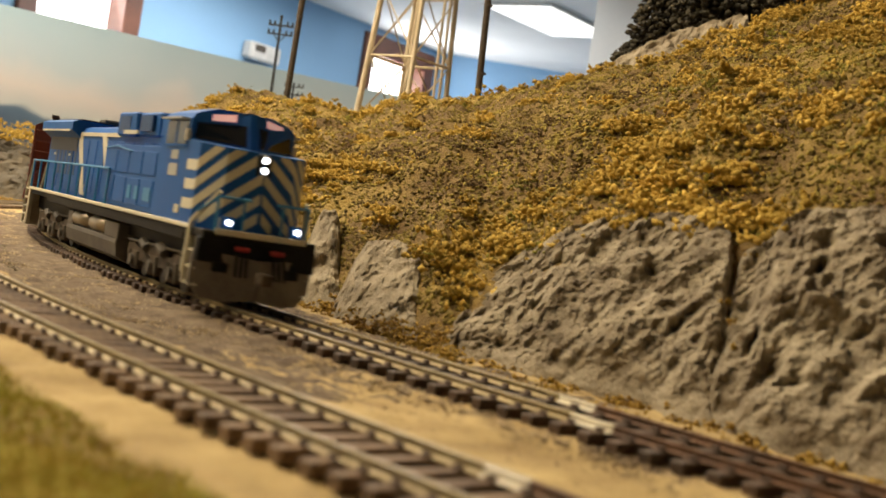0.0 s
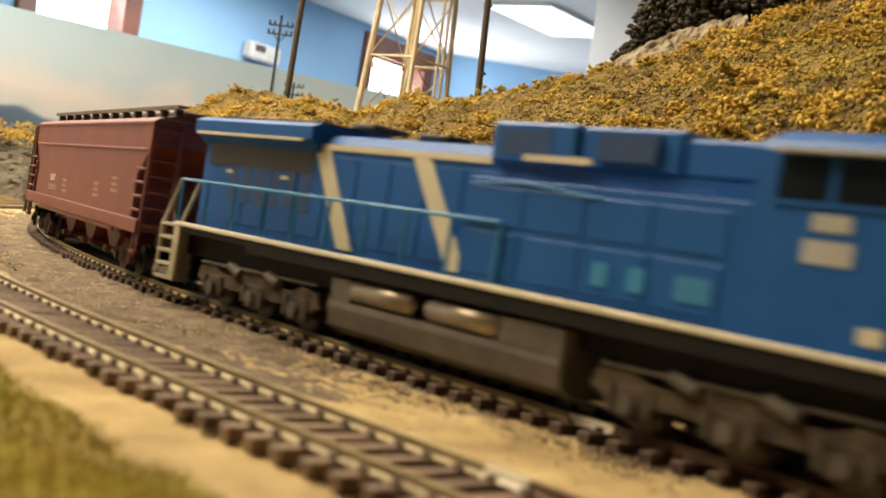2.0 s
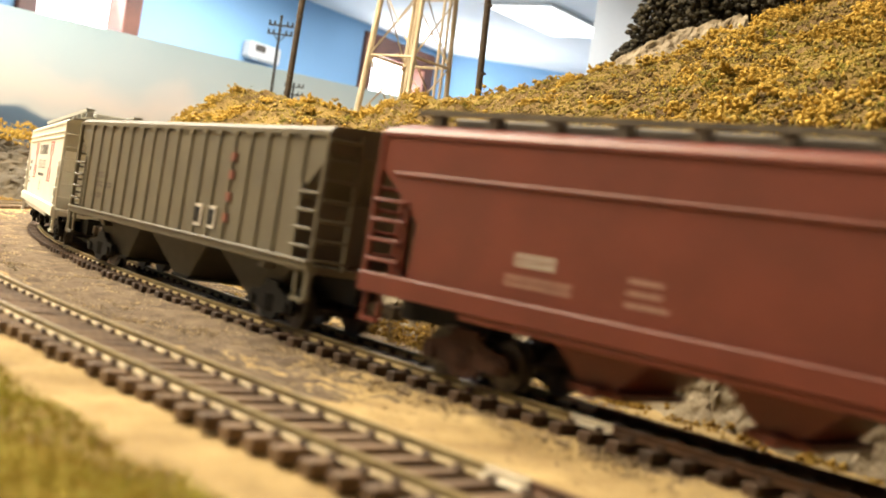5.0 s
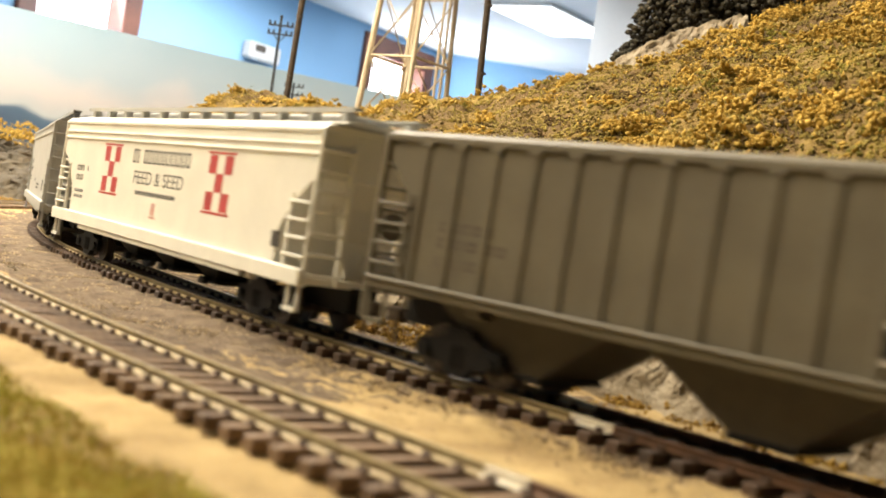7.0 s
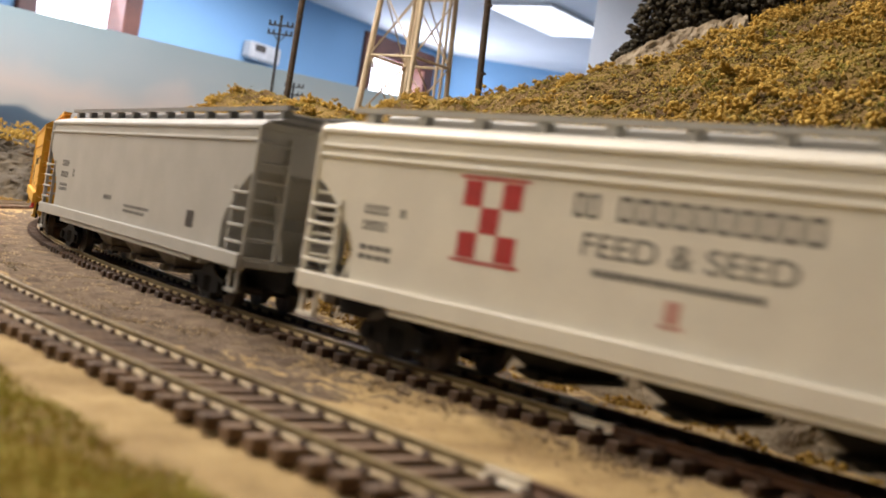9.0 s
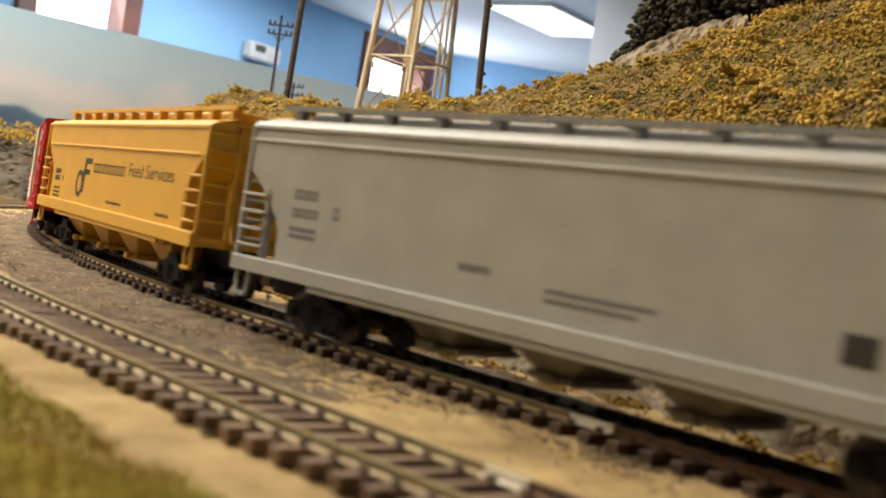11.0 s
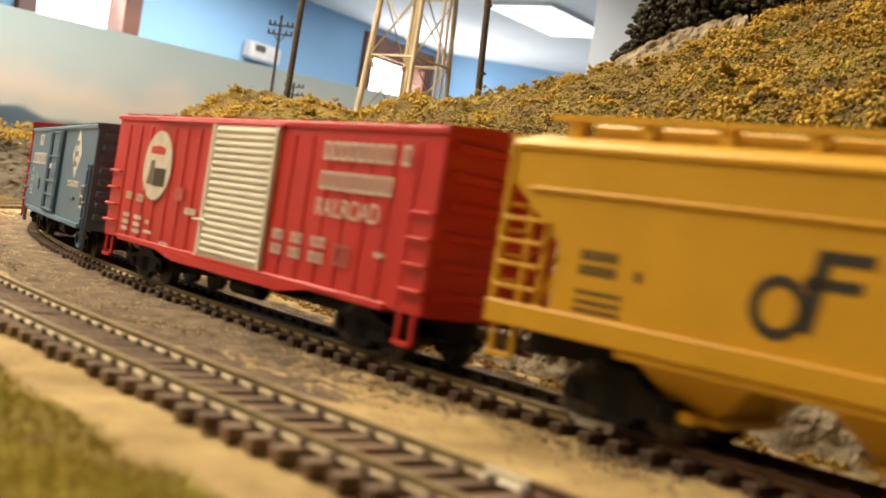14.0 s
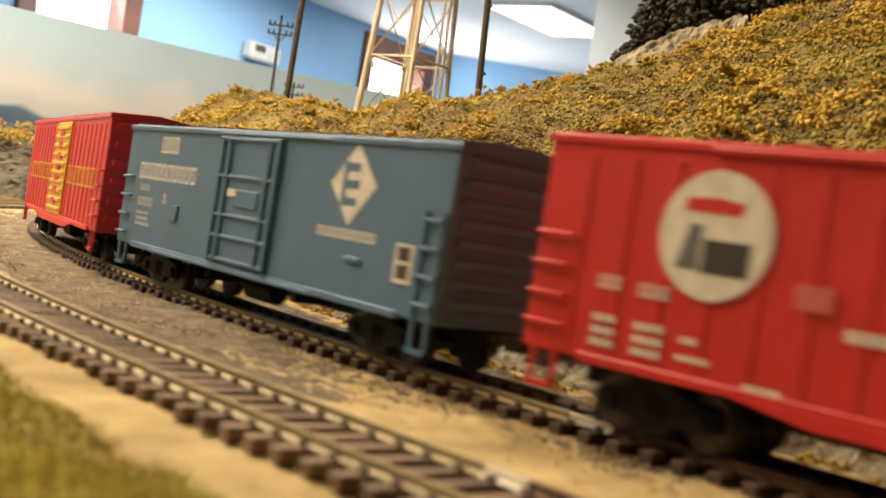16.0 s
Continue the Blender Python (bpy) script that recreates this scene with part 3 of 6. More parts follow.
while len(patches) < 900:
    az, t = rng.uniform(-17, 22), rng.uniform(1.0, 2.05)
    if bareness(az, t) + rng.uniform(-0.3, 0.3) < 0.15:
        continue
    p = hill_at(az, t)
    patches.append((p.x, p.y, p.z - 0.0002, rng.uniform(0.0012, 0.0034)))
scatter("soil_clumps", patches, CLUMPS, M_DARKFOAM, "dark brown and olive foam on bare soil patches", "turf", seed=14)
scatter("fluffy_turf", fluff, FLUFF, M_TURF, "large fluffy golden foam tufts on the hillside", "turf", seed=24)
scatter("olive_turf", olive, CLUMPS, M_OLIVETURF, "olive green foam turf on the hillside", "turf", seed=26)
scatter("ochre_foam", ochre, GRAINS, M_TURF, "loose golden foam crumbs round the tufts", "turf", seed=27)
scatter("yellow_turf", turf, CLUMPS, M_TURF, "golden yellow foam turf clumps on the hillside", "turf", seed=4)
scatter("ground_foam", cover, GRAINS, M_GREEN, "olive and brown ground foam between the clumps", "turf", seed=5)

foot = []
while len(foot) < 480:
    az = rng.uniform(-16, 22)
    r0 = float(np.interp(az, HILL_A[:, 0], HILL_A[:, 1]))
    d = rng.normal(-0.006, 0.012)
    if noise.noise((az * 0.55, 3.0, 1.0)) + rng.uniform(-0.35, 0.35) < (-0.3 if az < -0.5 else -0.02):
        continue
    p = polar(az, r0 + d, -0.006 + max(d + 0.004, 0) * 0.45)
    foot.append((p.x, p.y, p.z, rng.uniform(0.0013, 0.0034)))
for _ in range(230):
    az = rng.uniform(-7.5, 1.5)
    r0 = float(np.interp(az, HILL_A[:, 0], HILL_A[:, 1])) - (0.0 if az < 1 else 0.012)
    d = abs(rng.normal(0, 0.007 if az < 1 else 0.005))
    p = polar(az, r0 - 0.020 + d, -0.006 + d * 0.4)
    foot.append((p.x, p.y, p.z, rng.uniform(0.0012, 0.0028)))
for _ in range(5):
    az, t = rng.normal(14.3, 0.35), rng.uniform(0.15, 1.0)
    p = hill_at(az, t)
    p += polar(az, -0.006 - 0.006 * (1 - t), 0)
    foot.append((p.x, p.y, p.z, rng.uniform(0.0012, 0.0028)))
scatter("orange_turf", foot, CLUMPS, M_ORANGE, "rust orange and ochre turf along the rock foot", "turf", seed=8)

gravel = []
while len(gravel) < 46000:
    s, o = rng.uniform(0.03, 0.75), rng.normal(0.0, 0.032)
    if abs(o) < 0.0155 and rng.random() < 0.55:
        continue
    if not -0.045 < o < 0.062 or (o > 0.026 and rng.random() < 0.35 + 0.55 * (s < 0.2)):
        continue
    x, y, a = on_line(float(s), float(o))
    gravel.append((x, y, -0.0043 - 0.0014 * min(max((abs(o) - 0.016) / 0.016, 0), 1) + 0.0001, rng.uniform(0.0002, 0.00058) * (0.55 if s < 0.2 and o > 0.02 else 1.0)))
scatter("ballast_gravel", gravel, GRAINS, M_GRAVEL, "fine mixed brown ballast gravel beside the track", "gravel", seed=9)

# dark ballast, with extra grains that imitate the shade at this end
cinder = []
while len(cinder) < 2600:
    s, o = rng.uniform(-0.08, 0.10), rng.normal(0.008, 0.012)
    if rng.random() < max((s - 0.05) / 0.05, 0):
        continue
    if o > 0.019:
        continue
    x, y, a = on_line(float(s), float(o))
    cinder.append((x, y, -0.0042 - 0.0014 * min(max((abs(o) - 0.016) / 0.016, 0), 1), rng.uniform(0.0003, 0.0006)))
scatter("cinder_ballast", cinder, GRAINS, M_SHADE_CINDER, "dark brown cinder ballast, thickened for shade, under the rusty rails", "gravel", seed=10)


moss = []
while len(moss) < 6500:
    s, o = rng.uniform(0.02, 0.34), -0.0165 - abs(rng.normal(0, 0.009))
    x, y, a = on_line(float(s), float(o))
    if noise.noise((x * 60, y * 60, 2.0)) + rng.uniform(-0.4, 0.4) < -0.05:
        continue
    moss.append((x, y, -0.0046 - 0.0014 * min(max((abs(o) - 0.016) / 0.016, 0), 1), rng.uniform(0.0004, 0.0011)))
scatter("foot_moss", moss[:4200], GRAINS, M_GREEN, "olive moss between the track and the rocks", "turf", seed=18)
scatter("ochre_weeds", moss[4200:], GRAINS, M_ORANGE, "ochre weeds between the track and the rocks", "weeds", seed=19)


def rock(name, label, cols, amp=0.006, depth=0.02, seed=0.0, foot_z=-0.009, steps=110, rows=64, material=None, freq=1.0):
    """A craggy face; cols: bearing, foot distance, top distance, top height."""
    c = np.array(cols)

    def at(az, v):
        rb, rt, zt = (float(np.interp(az, c[:, 0], c[:, k])) for k in (1, 2, 3))
        edge = min((az - c[0, 0]) / 1.3, (c[-1, 0] - az) / 1.3, 1.0)
        zt = foot_z + (zt - foot_z) * max(edge, 0.0) ** 0.5
        if v <= 1:
            r, z = rb + (rt - rb) * v ** 1.25, foot_z + (zt - foot_z) * v ** 0.85
        else:
            r, z = rt + depth * (v - 1) / 0.35, zt - 0.012 * ((v - 1) / 0.35) ** 1.6
        p = polar(az, r, z)
        q = Vector((p.x + seed, p.y - seed, p.z * 1.15)) * freq
        warp = Vector((noise.noise(q * 60), noise.noise(q * 60 + Vector((7, 3, 1))), noise.noise(q * 60 - Vector((2, 9, 4))))) * 0.006
        lump = noise.noise(q * 17) * 1.2 + noise.noise((q + warp) * 38) * 0.9
        ridge = 0.45 - abs(noise.noise((q + warp * 1.5) * 48 + Vector((3, 8, 5)))) * 2.0
        cell = noise.voronoi((q + warp) * 95)[0]
        chip = min((cell[1] - cell[0]) * 2.2, 0.8) - 0.5
        rough = noise.fractal(q * 110, 0.7, 2.2, 5)
        pits = max(0.0, noise.noise((q + warp) * 150 + Vector((1, 6, 2))) - 0.18) * 1.5 + max(0.0, noise.noise(q * 300) - 0.3) * 0.7
        d = amp * (0.50 * lump + 0.42 * ridge + 0.26 * chip + 0.42 * rough - 0.62 * pits)
        w = min(v * 4, 1.0)
        return p + polar(az, -d * w, 0.35 * d * w)

    us = [float(u) for u in np.linspace(c[0, 0], c[-1, 0], steps)]
    vs = [float(v) for v in np.linspace(0, 1.35, rows)]
    ob = new(name, grid_mesh(name, us, vs, at, material or M_ROCK, False))
    return tagged(ob, label, "rock outcrop", group="rock outcrops")


rock("rock_outcrop", "small grey plaster rock at the foot of the hill", [(-7.4, .470, .497, .014), (-6.2, .454, .490, .032), (-5.2, .444, .485, .033), (-4.2, .432, .478, .020)], seed=1.2, steps=50, rows=40, amp=0.005)
rock("rock_outcrop", "grey plaster rock with a dark cleft", [(-5.0, .420, .446, .006), (-4.2, .408, .444, .022), (-2.4, .390, .428, .0255), (-.9, .376, .418, .0235), (.1, .369, .404, .008)], seed=4.7, steps=70, rows=50, amp=0.005)
rock("rock_outcrop", "broad craggy grey plaster rock face beside the track", [(.2, .362, .372, -.003), (.9, .355, .378, .006), (1.7, .349, .384, .014), (3.8, .338, .387, .0285), (5.8, .328, .378, .039), (7.4, .322, .374, .043), (9.2, .314, .368, .0475), (11, .306, .36, .0485), (12.6, .296, .349, .0475), (13.8, .289, .34, .044), (14.9, .284, .332, .036)],
     seed=8.3, steps=300, rows=150, amp=0.0066)
rock("rock_outcrop", "tall grey plaster rock with diagonal ledges", [(13.0, .296, .336, .030), (14.2, .289, .334, .037), (15.0, .285, .335, .040), (16.0, .279, .330, .049), (17.2, .274, .327, .053), (20.4, .266, .322, .0565), (24, .256, .315, .058), (30, .236, .31, .06), (38, .228, .30, .055)],
     seed=2.9, steps=300, rows=120, amp=0.0075)
rock("rock_outcrop", "pale brown rock ledge along the hilltop", [(4.9, .83, .90, .135), (5.6, .82, .90, .160), (6.8, .81, .89, .179), (7.9, .80, .885, .193), (10, .79, .88, .210), (12.2, .78, .87, .222), (14, .78, .87, .23)],
     seed=6.1, steps=110, rows=50, amp=0.009, foot_z=0.10, freq=0.7)
# the far cut gets darker rock tones, with its shade mixed into the colour
rock("rock_outcrop", "grey rock cut beyond the curve, its shade in the colour", [(-34, 1.25, 1.33, .05), (-26, 1.22, 1.30, .06), (-22, 1.2, 1.28, .062), (-20, 1.2, 1.27, .056), (-18.6, 1.22, 1.27, .04), (-17.6, 1.24, 1.27, .01)],
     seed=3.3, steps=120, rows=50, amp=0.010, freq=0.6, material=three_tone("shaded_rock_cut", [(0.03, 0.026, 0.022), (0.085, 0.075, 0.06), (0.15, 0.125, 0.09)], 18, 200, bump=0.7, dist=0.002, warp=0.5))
far = []
for _ in range(900):
    az = rng.uniform(-28, -17.9)
    p = polar(az, rng.uniform(1.24, 1.34), 0.058 + rng.normal(0, 0.006) - 0.012 * max(az + 20, 0))
    far.append((p.x, p.y, p.z, rng.uniform(0.003, 0.008)))
scatter("yellow_bushes", far[:420], CLUMPS, M_TURF, "yellow foam bushes along the far rock cut", "bushes", seed=12)
low = []
for _ in range(500):
    p = polar(rng.uniform(-24, -17.5), rng.uniform(1.12, 1.2), -0.004)
    low.append((p.x, p.y, p.z, rng.uniform(0.001, 0.0035)))
scatter("ochre_weeds", low[:250], CLUMPS, M_ORANGE, "ochre weeds at the far rock foot", "weeds", seed=13)

# pebbles on the verge, left of the curve
for _ in range(14):
    az, r = rng.uniform(-22, -18.6), rng.uniform(0.42, 0.62)
    p = polar(az, r, -0.0055)
    tv, tf = CRUMBS[int(rng.integers(len(CRUMBS)))]
    ob = new("pebble", mesh_from("pebble", tv * float(rng.uniform(0.001, 0.0028)), tf, M_ROCK))
    ob.location = p
    tagged(ob, "pale loose stone on the sandy verge", "stone", group="loose stones")


# foreground static grass
def grass():
    n = 110000
    vs, fs = [], []
    edge_x, edge_y = [-.20, -.10, -.079, -.041, -.021, 0, .05], [.34, .253, .223, .176, .158, .138, .10]
    while len(fs) < n:
        x, y = rng.uniform(-.2, .03), rng.uniform(.07, .30)
        lim = float(np.interp(x, edge_x, edge_y)) + 0.008 * noise.noise((x * 40, y * 40, 0))
        if y > lim - abs(rng.normal(0, 0.006)) or math.hypot(x, y) < 0.08:
            continue
        z = -0.0068 + 0.004 * min((lim - y) / 0.05, 1.0) + 0.002 * noise.noise((x * 30, y * 30, 5))
        h, a, lean = rng.uniform(0.0004, 0.0011), rng.uniform(0, 2 * math.pi), rng.uniform(0.0, 0.0009)
        w = 0.00022
        i = len(vs)
        vs += [(x - math.sin(a) * w, y + math.cos(a) * w, z), (x + math.sin(a) * w, y - math.cos(a) * w, z), (x + math.cos(a) * lean, y + math.sin(a) * lean, z + h)]
        fs.append((i, i + 1, i + 2))
    return mesh_from("static_grass", vs, fs, M_GRASS)


tagged(new("static_grass", grass()), "short olive green static grass near the tracks", "grass", kind="stuff")
mound = tagged(new("grass_mound", grid_mesh("grass_mound", [float(u) for u in np.linspace(0, 1, 60)], [float(v) for v in np.linspace(0, 1, 40)],
    lambda u, v: Vector((-.22 + .27 * u, (float(np.interp(-.22 + .27 * u, [-.20, -.10, -.079, -.041, -.021, 0, .05], [.34, .253, .223, .176, .158, .138, .10])) - .002) - .15 * (1 - v), 0))
    + Vector((0, 0, -0.0085 + 0.0045 * min((1 - v) * 2.8, 1) + 0.002 * noise.noise((u * 8, v * 4, 5)))), M_GRASS)), "low grassy verge near the tracks", "verge", kind="structure")


# ---- poles and tower behind the ridge ----
def pole(az, r, z0, z1, rad, lean=0.0):
    p = polar(az, r, 0)
    t = thing("utility_pole", "plain dark brown wooden utility pole on the ridge", "utility pole", Matrix.Translation((p.x, p.y, z0)), group="utility poles")
    bm = bmesh.new()
    rod(bm, (0, 0, -0.03), (lean, 0, z1 - z0), rad, 12, rad * 0.85)
    part("shaft", bm, M_POLE, t)
    for z in (0.02, 0.07):
        part("band", rod(bmesh.new(), (lean * z / (z1 - z0), 0, z), (lean * z / (z1 - z0), 0, z + 0.0015), rad * 1.08, 12), M_UNDER, t)


pole(-8.7, .98, .118, .33, .0027, 0.001)
pole(.62, .86, .130, .33, .0026, -0.012)


def telegraph(az, r, z0, z1, arms):
    p = polar(az, r, 0)
    t = thing("telegraph_pole", "dark grey telegraph pole with two crossarms", "telegraph pole", Matrix.Translation((p.x, p.y, z0)) @ Matrix.Rotation(radians(-8), 4, "Z"), group="telegraph poles")
    h = z1 - z0
    part("shaft", rod(bmesh.new(), (0, 0, -0.05), (-0.003, 0, h), 0.0022, 8, 0.0016), M_TELEGRAPH, t)
    for d in arms:
        a = part("crossarm", boxes((-0.0165, 0.0135, -0.0028, -0.0012, h - d - 0.001, h - d + 0.001)), M_TELEGRAPH, t)
        for x in (-0.015, -0.009, 0.006, 0.012):
            part("insulator", rod(bmesh.new(), (x, -0.002, h - d + 0.001), (x, -0.002, h - d + 0.005), 0.0012, 8), M_TELEGRAPH, a)
    part("brace", rod(rod(bmesh.new(), (-0.009, -0.002, h - arms[-1]), (-0.0015, -0.002, h - arms[-1] - 0.009), 0.0006), (0.006, -0.002, h - arms[-1]), (-0.0015, -0.002, h - arms[-1] - 0.009), 0.0006), M_TELEGRAPH, t)


telegraph(-9.4, 1.35, .09, .246, (.012, .022))
telegraph(-8.35, 1.75, .10, .215, (.006, .018))


def tower():
    p = polar(-3.08, 1.02, 0)
    z0 = 0.118
    t = thing("lattice_tower", "cream painted steel lattice tower on four legs", "tower", Matrix.Translation((p.x, p.y, z0)) @ Matrix.Rotation(radians(8), 4, "Z"))
    H = 0.30
    a0, a1 = 0.0385, 0.022

    def corner(i, z):
        a = a0 + (a1 - a0) * z / H
        return Vector(((a, 0, z), (0, a, z), (-a, 0, z), (0, -a, z))[i])

    for i in range(4):
        part("leg", rod(bmesh.new(), corner(i, -0.03), corner(i, H), 0.0027 if i == 2 else 0.0022, 8), M_TOWER, t)
    levels = [0.0, 0.055, 0.115, 0.18, 0.24, 0.30]
    for i in range(4):
        j = (i + 1) % 4
        for z in levels[1:]:
            part("strut", rod(bmesh.new(), corner(i, z), corner(j, z), 0.0012, 6), M_TOWER, t)
        for z, y in zip(levels, levels[1:]):
            part("cross_brace", rod(bmesh.new(), corner(i, z), corner(j, y), 0.0007, 5), M_TOWER, t)
            part("cross_brace", rod(bmesh.new(), corner(j, z), corner(i, y), 0.0007, 5), M_TOWER, t)
    for x in (0.0265, 0.0315):
        part("ladder_rail", rod(bmesh.new(), (x, -0.003, -0.01), (x - 0.010, -0.003, H), 0.0013, 6), M_TOWER, t)
    part("standpipe", rod(bmesh.new(), (0, 0, -0.02), (0, 0, H), 0.0018, 8), M_TOWER, t)
    part("platform", boxes((-0.03, 0.03, -0.03, 0.03, H, H + 0.004)), M_TOWER, t)
    part("tank", rod(bmesh.new(), (0, 0, H + 0.004), (0, 0, H + 0.07), 0.034, 24), M_TOWER, t)


tower()


# ---- dark trees on the hilltop ----
def tree(az, r, z0, h, seed):
    p = polar(az, r, 0)
    t = thing("model_tree", "dark brown-green model tree on the hilltop rock", "tree", Matrix.Translation((p.x, p.y, z0)), group="hilltop trees")
    rr = random.Random(seed)
    bm = bmesh.new()
    rod(bm, (0, 0, -0.02), (rr.uniform(-.003, .003), 0, h), 0.0022, 7, 0.0006)
    for _ in range(9):
        z, a = rr.uniform(0.2, 0.85) * h, rr.uniform(0, 6.28)
        L = 0.022 * (1.15 - z / h)
        rod(bm, (0, 0, z), (math.cos(a) * L, math.sin(a) * L, z + rr.uniform(-.004, .006)), 0.0007, 5, 0.0003)
    part("trunk", bm, M_TRUNK, t)
    spots = []
    for _ in range(760):
        z = rr.uniform(0.16, 1.02) * h
        L = (0.024 * (1.1 - z / h) + 0.002) * rr.random() ** 0.5
        a = rr.uniform(0, 6.28)
        spots.append((math.cos(a) * L, math.sin(a) * L, z + rr.uniform(-.002, .002), rr.uniform(0.0010, 0.0028)))
    scatter("crown", spots, SMALL, M_TREE, "", "", parent=t, seed=seed)


for k, (az, r, z0, h) in enumerate(((8.5, .93, .196, .06), (9.3, .96, .20, .075), (10.1, .92, .203, .07), (10.9, .97, .206, .085), (11.7, .93, .21, .08), (12.5, .95, .214, .09),
                                    (13.3, .92, .217, .085), (14.1, .95, .22, .09), (14.9, .93, .222, .085), (8.0, .95, .188, .022), (6.5, .98, .168, .02))):
    tree(az, r, z0, h, 40 + k)


# ---- rolling stock: built in millimetres, x towards the front, the near side at -y ----
MM = Matrix.Diagonal((0.001, 0.001, 0.001, 1))


def pm(name, bm, material, parent, label="", smooth=False):
    bmesh.ops.transform(bm, matrix=MM, verts=bm.verts[:])
    return part(name, bm, material, parent, label, smooth)


def plate(points, y, depth, bm=None):
    """A thin plate on a car's side from an outline of (x, z)."""
    return extrude_y(bm or bmesh.new(), points, y - depth, y + 0.05)


def rect(x0, x1, z0, z1):
    return [(x0, z0), (x1, z0), (x1, z1), (x0, z1)]


def bars(parent, name, x0, x1, z0, z1, n, y, material, label=""):
    """A row of plain upright blocks, the size of a word."""
    bm = bmesh.new()
    step = (x1 - x0) / n
    for i in range(n):
        a, b = x0 + i * step, x0 + i * step + step * 0.74
        if z1 - z0 > 2.0 and b - a > 1.2:
            k = min(0.75, (b - a) * 0.26)
            for r in (rect(a, a + k, z0, z1), rect(b - k, b, z0, z1), rect(a + k, b - k, z0, z0 + k), rect(a + k, b - k, z1 - k, z1)):
                plate(r, y, 0.06, bm)
        else:
            plate(rect(a, b, z0, z1), y, 0.06, bm)
    return pm(name, bm, material, parent, label)


def words(parent, text, x0, x1, z0, z1, y, material, shear=0.0):
    cu = bpy.data.curves.new("lettering", "FONT")
    cu.body, cu.size, cu.extrude, cu.shear = text, 1.0, 0.0, shear
    tmp = bpy.data.objects.new("lettering", cu)
    me = bpy.data.meshes.new_from_object(tmp)
    bpy.data.objects.remove(tmp)
    co = np.array([v.co[:] for v in me.vertices])
    lo, hi = co.min(0), co.max(0)
    for v in me.vertices:
        u, w = (v.co.x - lo[0]) / (hi[0] - lo[0]), (v.co.y - lo[1]) / (hi[1] - lo[1])
        v.co = Vector((x0 + (x1 - x0) * u, y - 0.08, z0 + (z1 - z0) * w)) * 0.001
    me.materials.clear()
    me.materials.append(material)
    return part("lettering", me, None, parent)


def disc(bm, x, y, z, r, w, segs=20):
    rod(bm, (x, y - w / 2, z), (x, y + w / 2, z), r, segs)
    return bm


def freight_truck(car, x, base=20.0, material=None):
    """Two-axle truck: side frames with springs, bolster and four wheels."""
    material = material or M_BLACK
    t = new("truck")
    t.parent = car
    t.location = (x * 0.001, 0, 0)
    h = base / 2
    out = [(-h - 3.4, 5.4), (-h - 2.6, 7.6), (-h + 2.5, 8.2), (-4.2, 9.6), (-3.6, 11.2), (3.6, 11.2), (4.2, 9.6), (h - 2.5, 8.2), (h + 2.6, 7.6), (h + 3.4, 5.4),
           (h + 2.4, 3.4), (h - 2.6, 3.6), (4.6, 3.0), (3.2, 1.2), (-3.2, 1.2), (-4.6, 3.0), (-h + 2.6, 3.6), (-h - 2.4, 3.4)]
    for side in (-1, 1):
        y = side * 12.4
        sf = pm("side_frame", extrude_y(bmesh.new(), out, y - 0.8, y + 0.8), material, t)
        for k in (-1.7, 0.0, 1.7):
            pm("spring", rod(bmesh.new(), (k, y + side * 0.5, 3.0), (k, y + side * 0.5, 7.6), 0.8, 8), material, sf)
        for k in (-h, h):
            pm("journal_cap", rod(bmesh.new(), (k, y + side * 0.4, 5.2), (k, y + side * 1.7, 5.2), 1.5, 10), material, sf)
    pm("bolster", boxes((-2.6, 2.6, -12, 12, 6.0, 9.6), bevel=0.3), M_BLACK, t)
    wheels = []
    for k in (-h, h):
        bm = bmesh.new()
        rod(bm, (0, -9.2, 0), (0, 9.2, 0), 1.1, 8)
        for side in (-1, 1):
            disc(bm, 0, side * 8.9, 0, 5.2, 2.2, 20)
            disc(bm, 0, side * 7.6, 0, 5.9, 0.7, 20)
            disc(bm, 0, side * 10.1, 0, 3.6, 0.4, 14)
        w = pm("wheelset", bm, M_STEEL, t, "steel wheels on an axle")
        w.location = (k * 0.001, 0, 0.0052)
        wheels.append((w, k * 0.001, 0.0052))
    return wheels


def coupler(car, x, d):
    pm("coupler", boxes((x, x + d * 8, -1.0, 1.0, 8.6, 10.4), (x + d * 7, x + d * 12.0, -2.3, 1.2, 7.8, 11.2), bevel=0.4), M_TRUCK, car, "knuckle coupler")
    bm = bmesh.new()
    rod(bm, (x + d * 8.5, -1.5, 7.5), (x + d * 7.5, -1.8, 2.8), 0.35)
    pm("air_hose", bm, M_STEEL, car)


def ladder(car, x0, x1, zs, y, material, post=True, r=0.42):
    """Grab irons standing off a side, with two posts."""
    for z in zs:
        bm = bmesh.new()
        rod(bm, (x0, y - 1.0, z), (x1, y - 1.0, z), r, 6)
        for x in (x0, x1):
            rod(bm, (x, y - 1.0, z), (x, y + 0.3, z), r, 5)
        pm("rung", bm, material, car)
    if post:
        for x in (x0, x1):
            pm("ladder_post", boxes((x - 0.6, x + 0.6, y - 0.75, y + 0.2, zs[0] - 3.5, zs[-1] + 2.0)), material, car)


def end_ladder(car, x, d, zs, material):
    for z in zs:
        bm = bmesh.new()
        rod(bm, (x + d * 1.0, -17.4, z), (x + d * 1.0, -8.5, z), 0.42, 6)
        pm("rung", bm, material, car)
    pm("ladder_post", boxes((x - 0.2, x + d * 1.3, -9.2, -8.0, zs[0] - 2, zs[-1] + 2)), material, car)


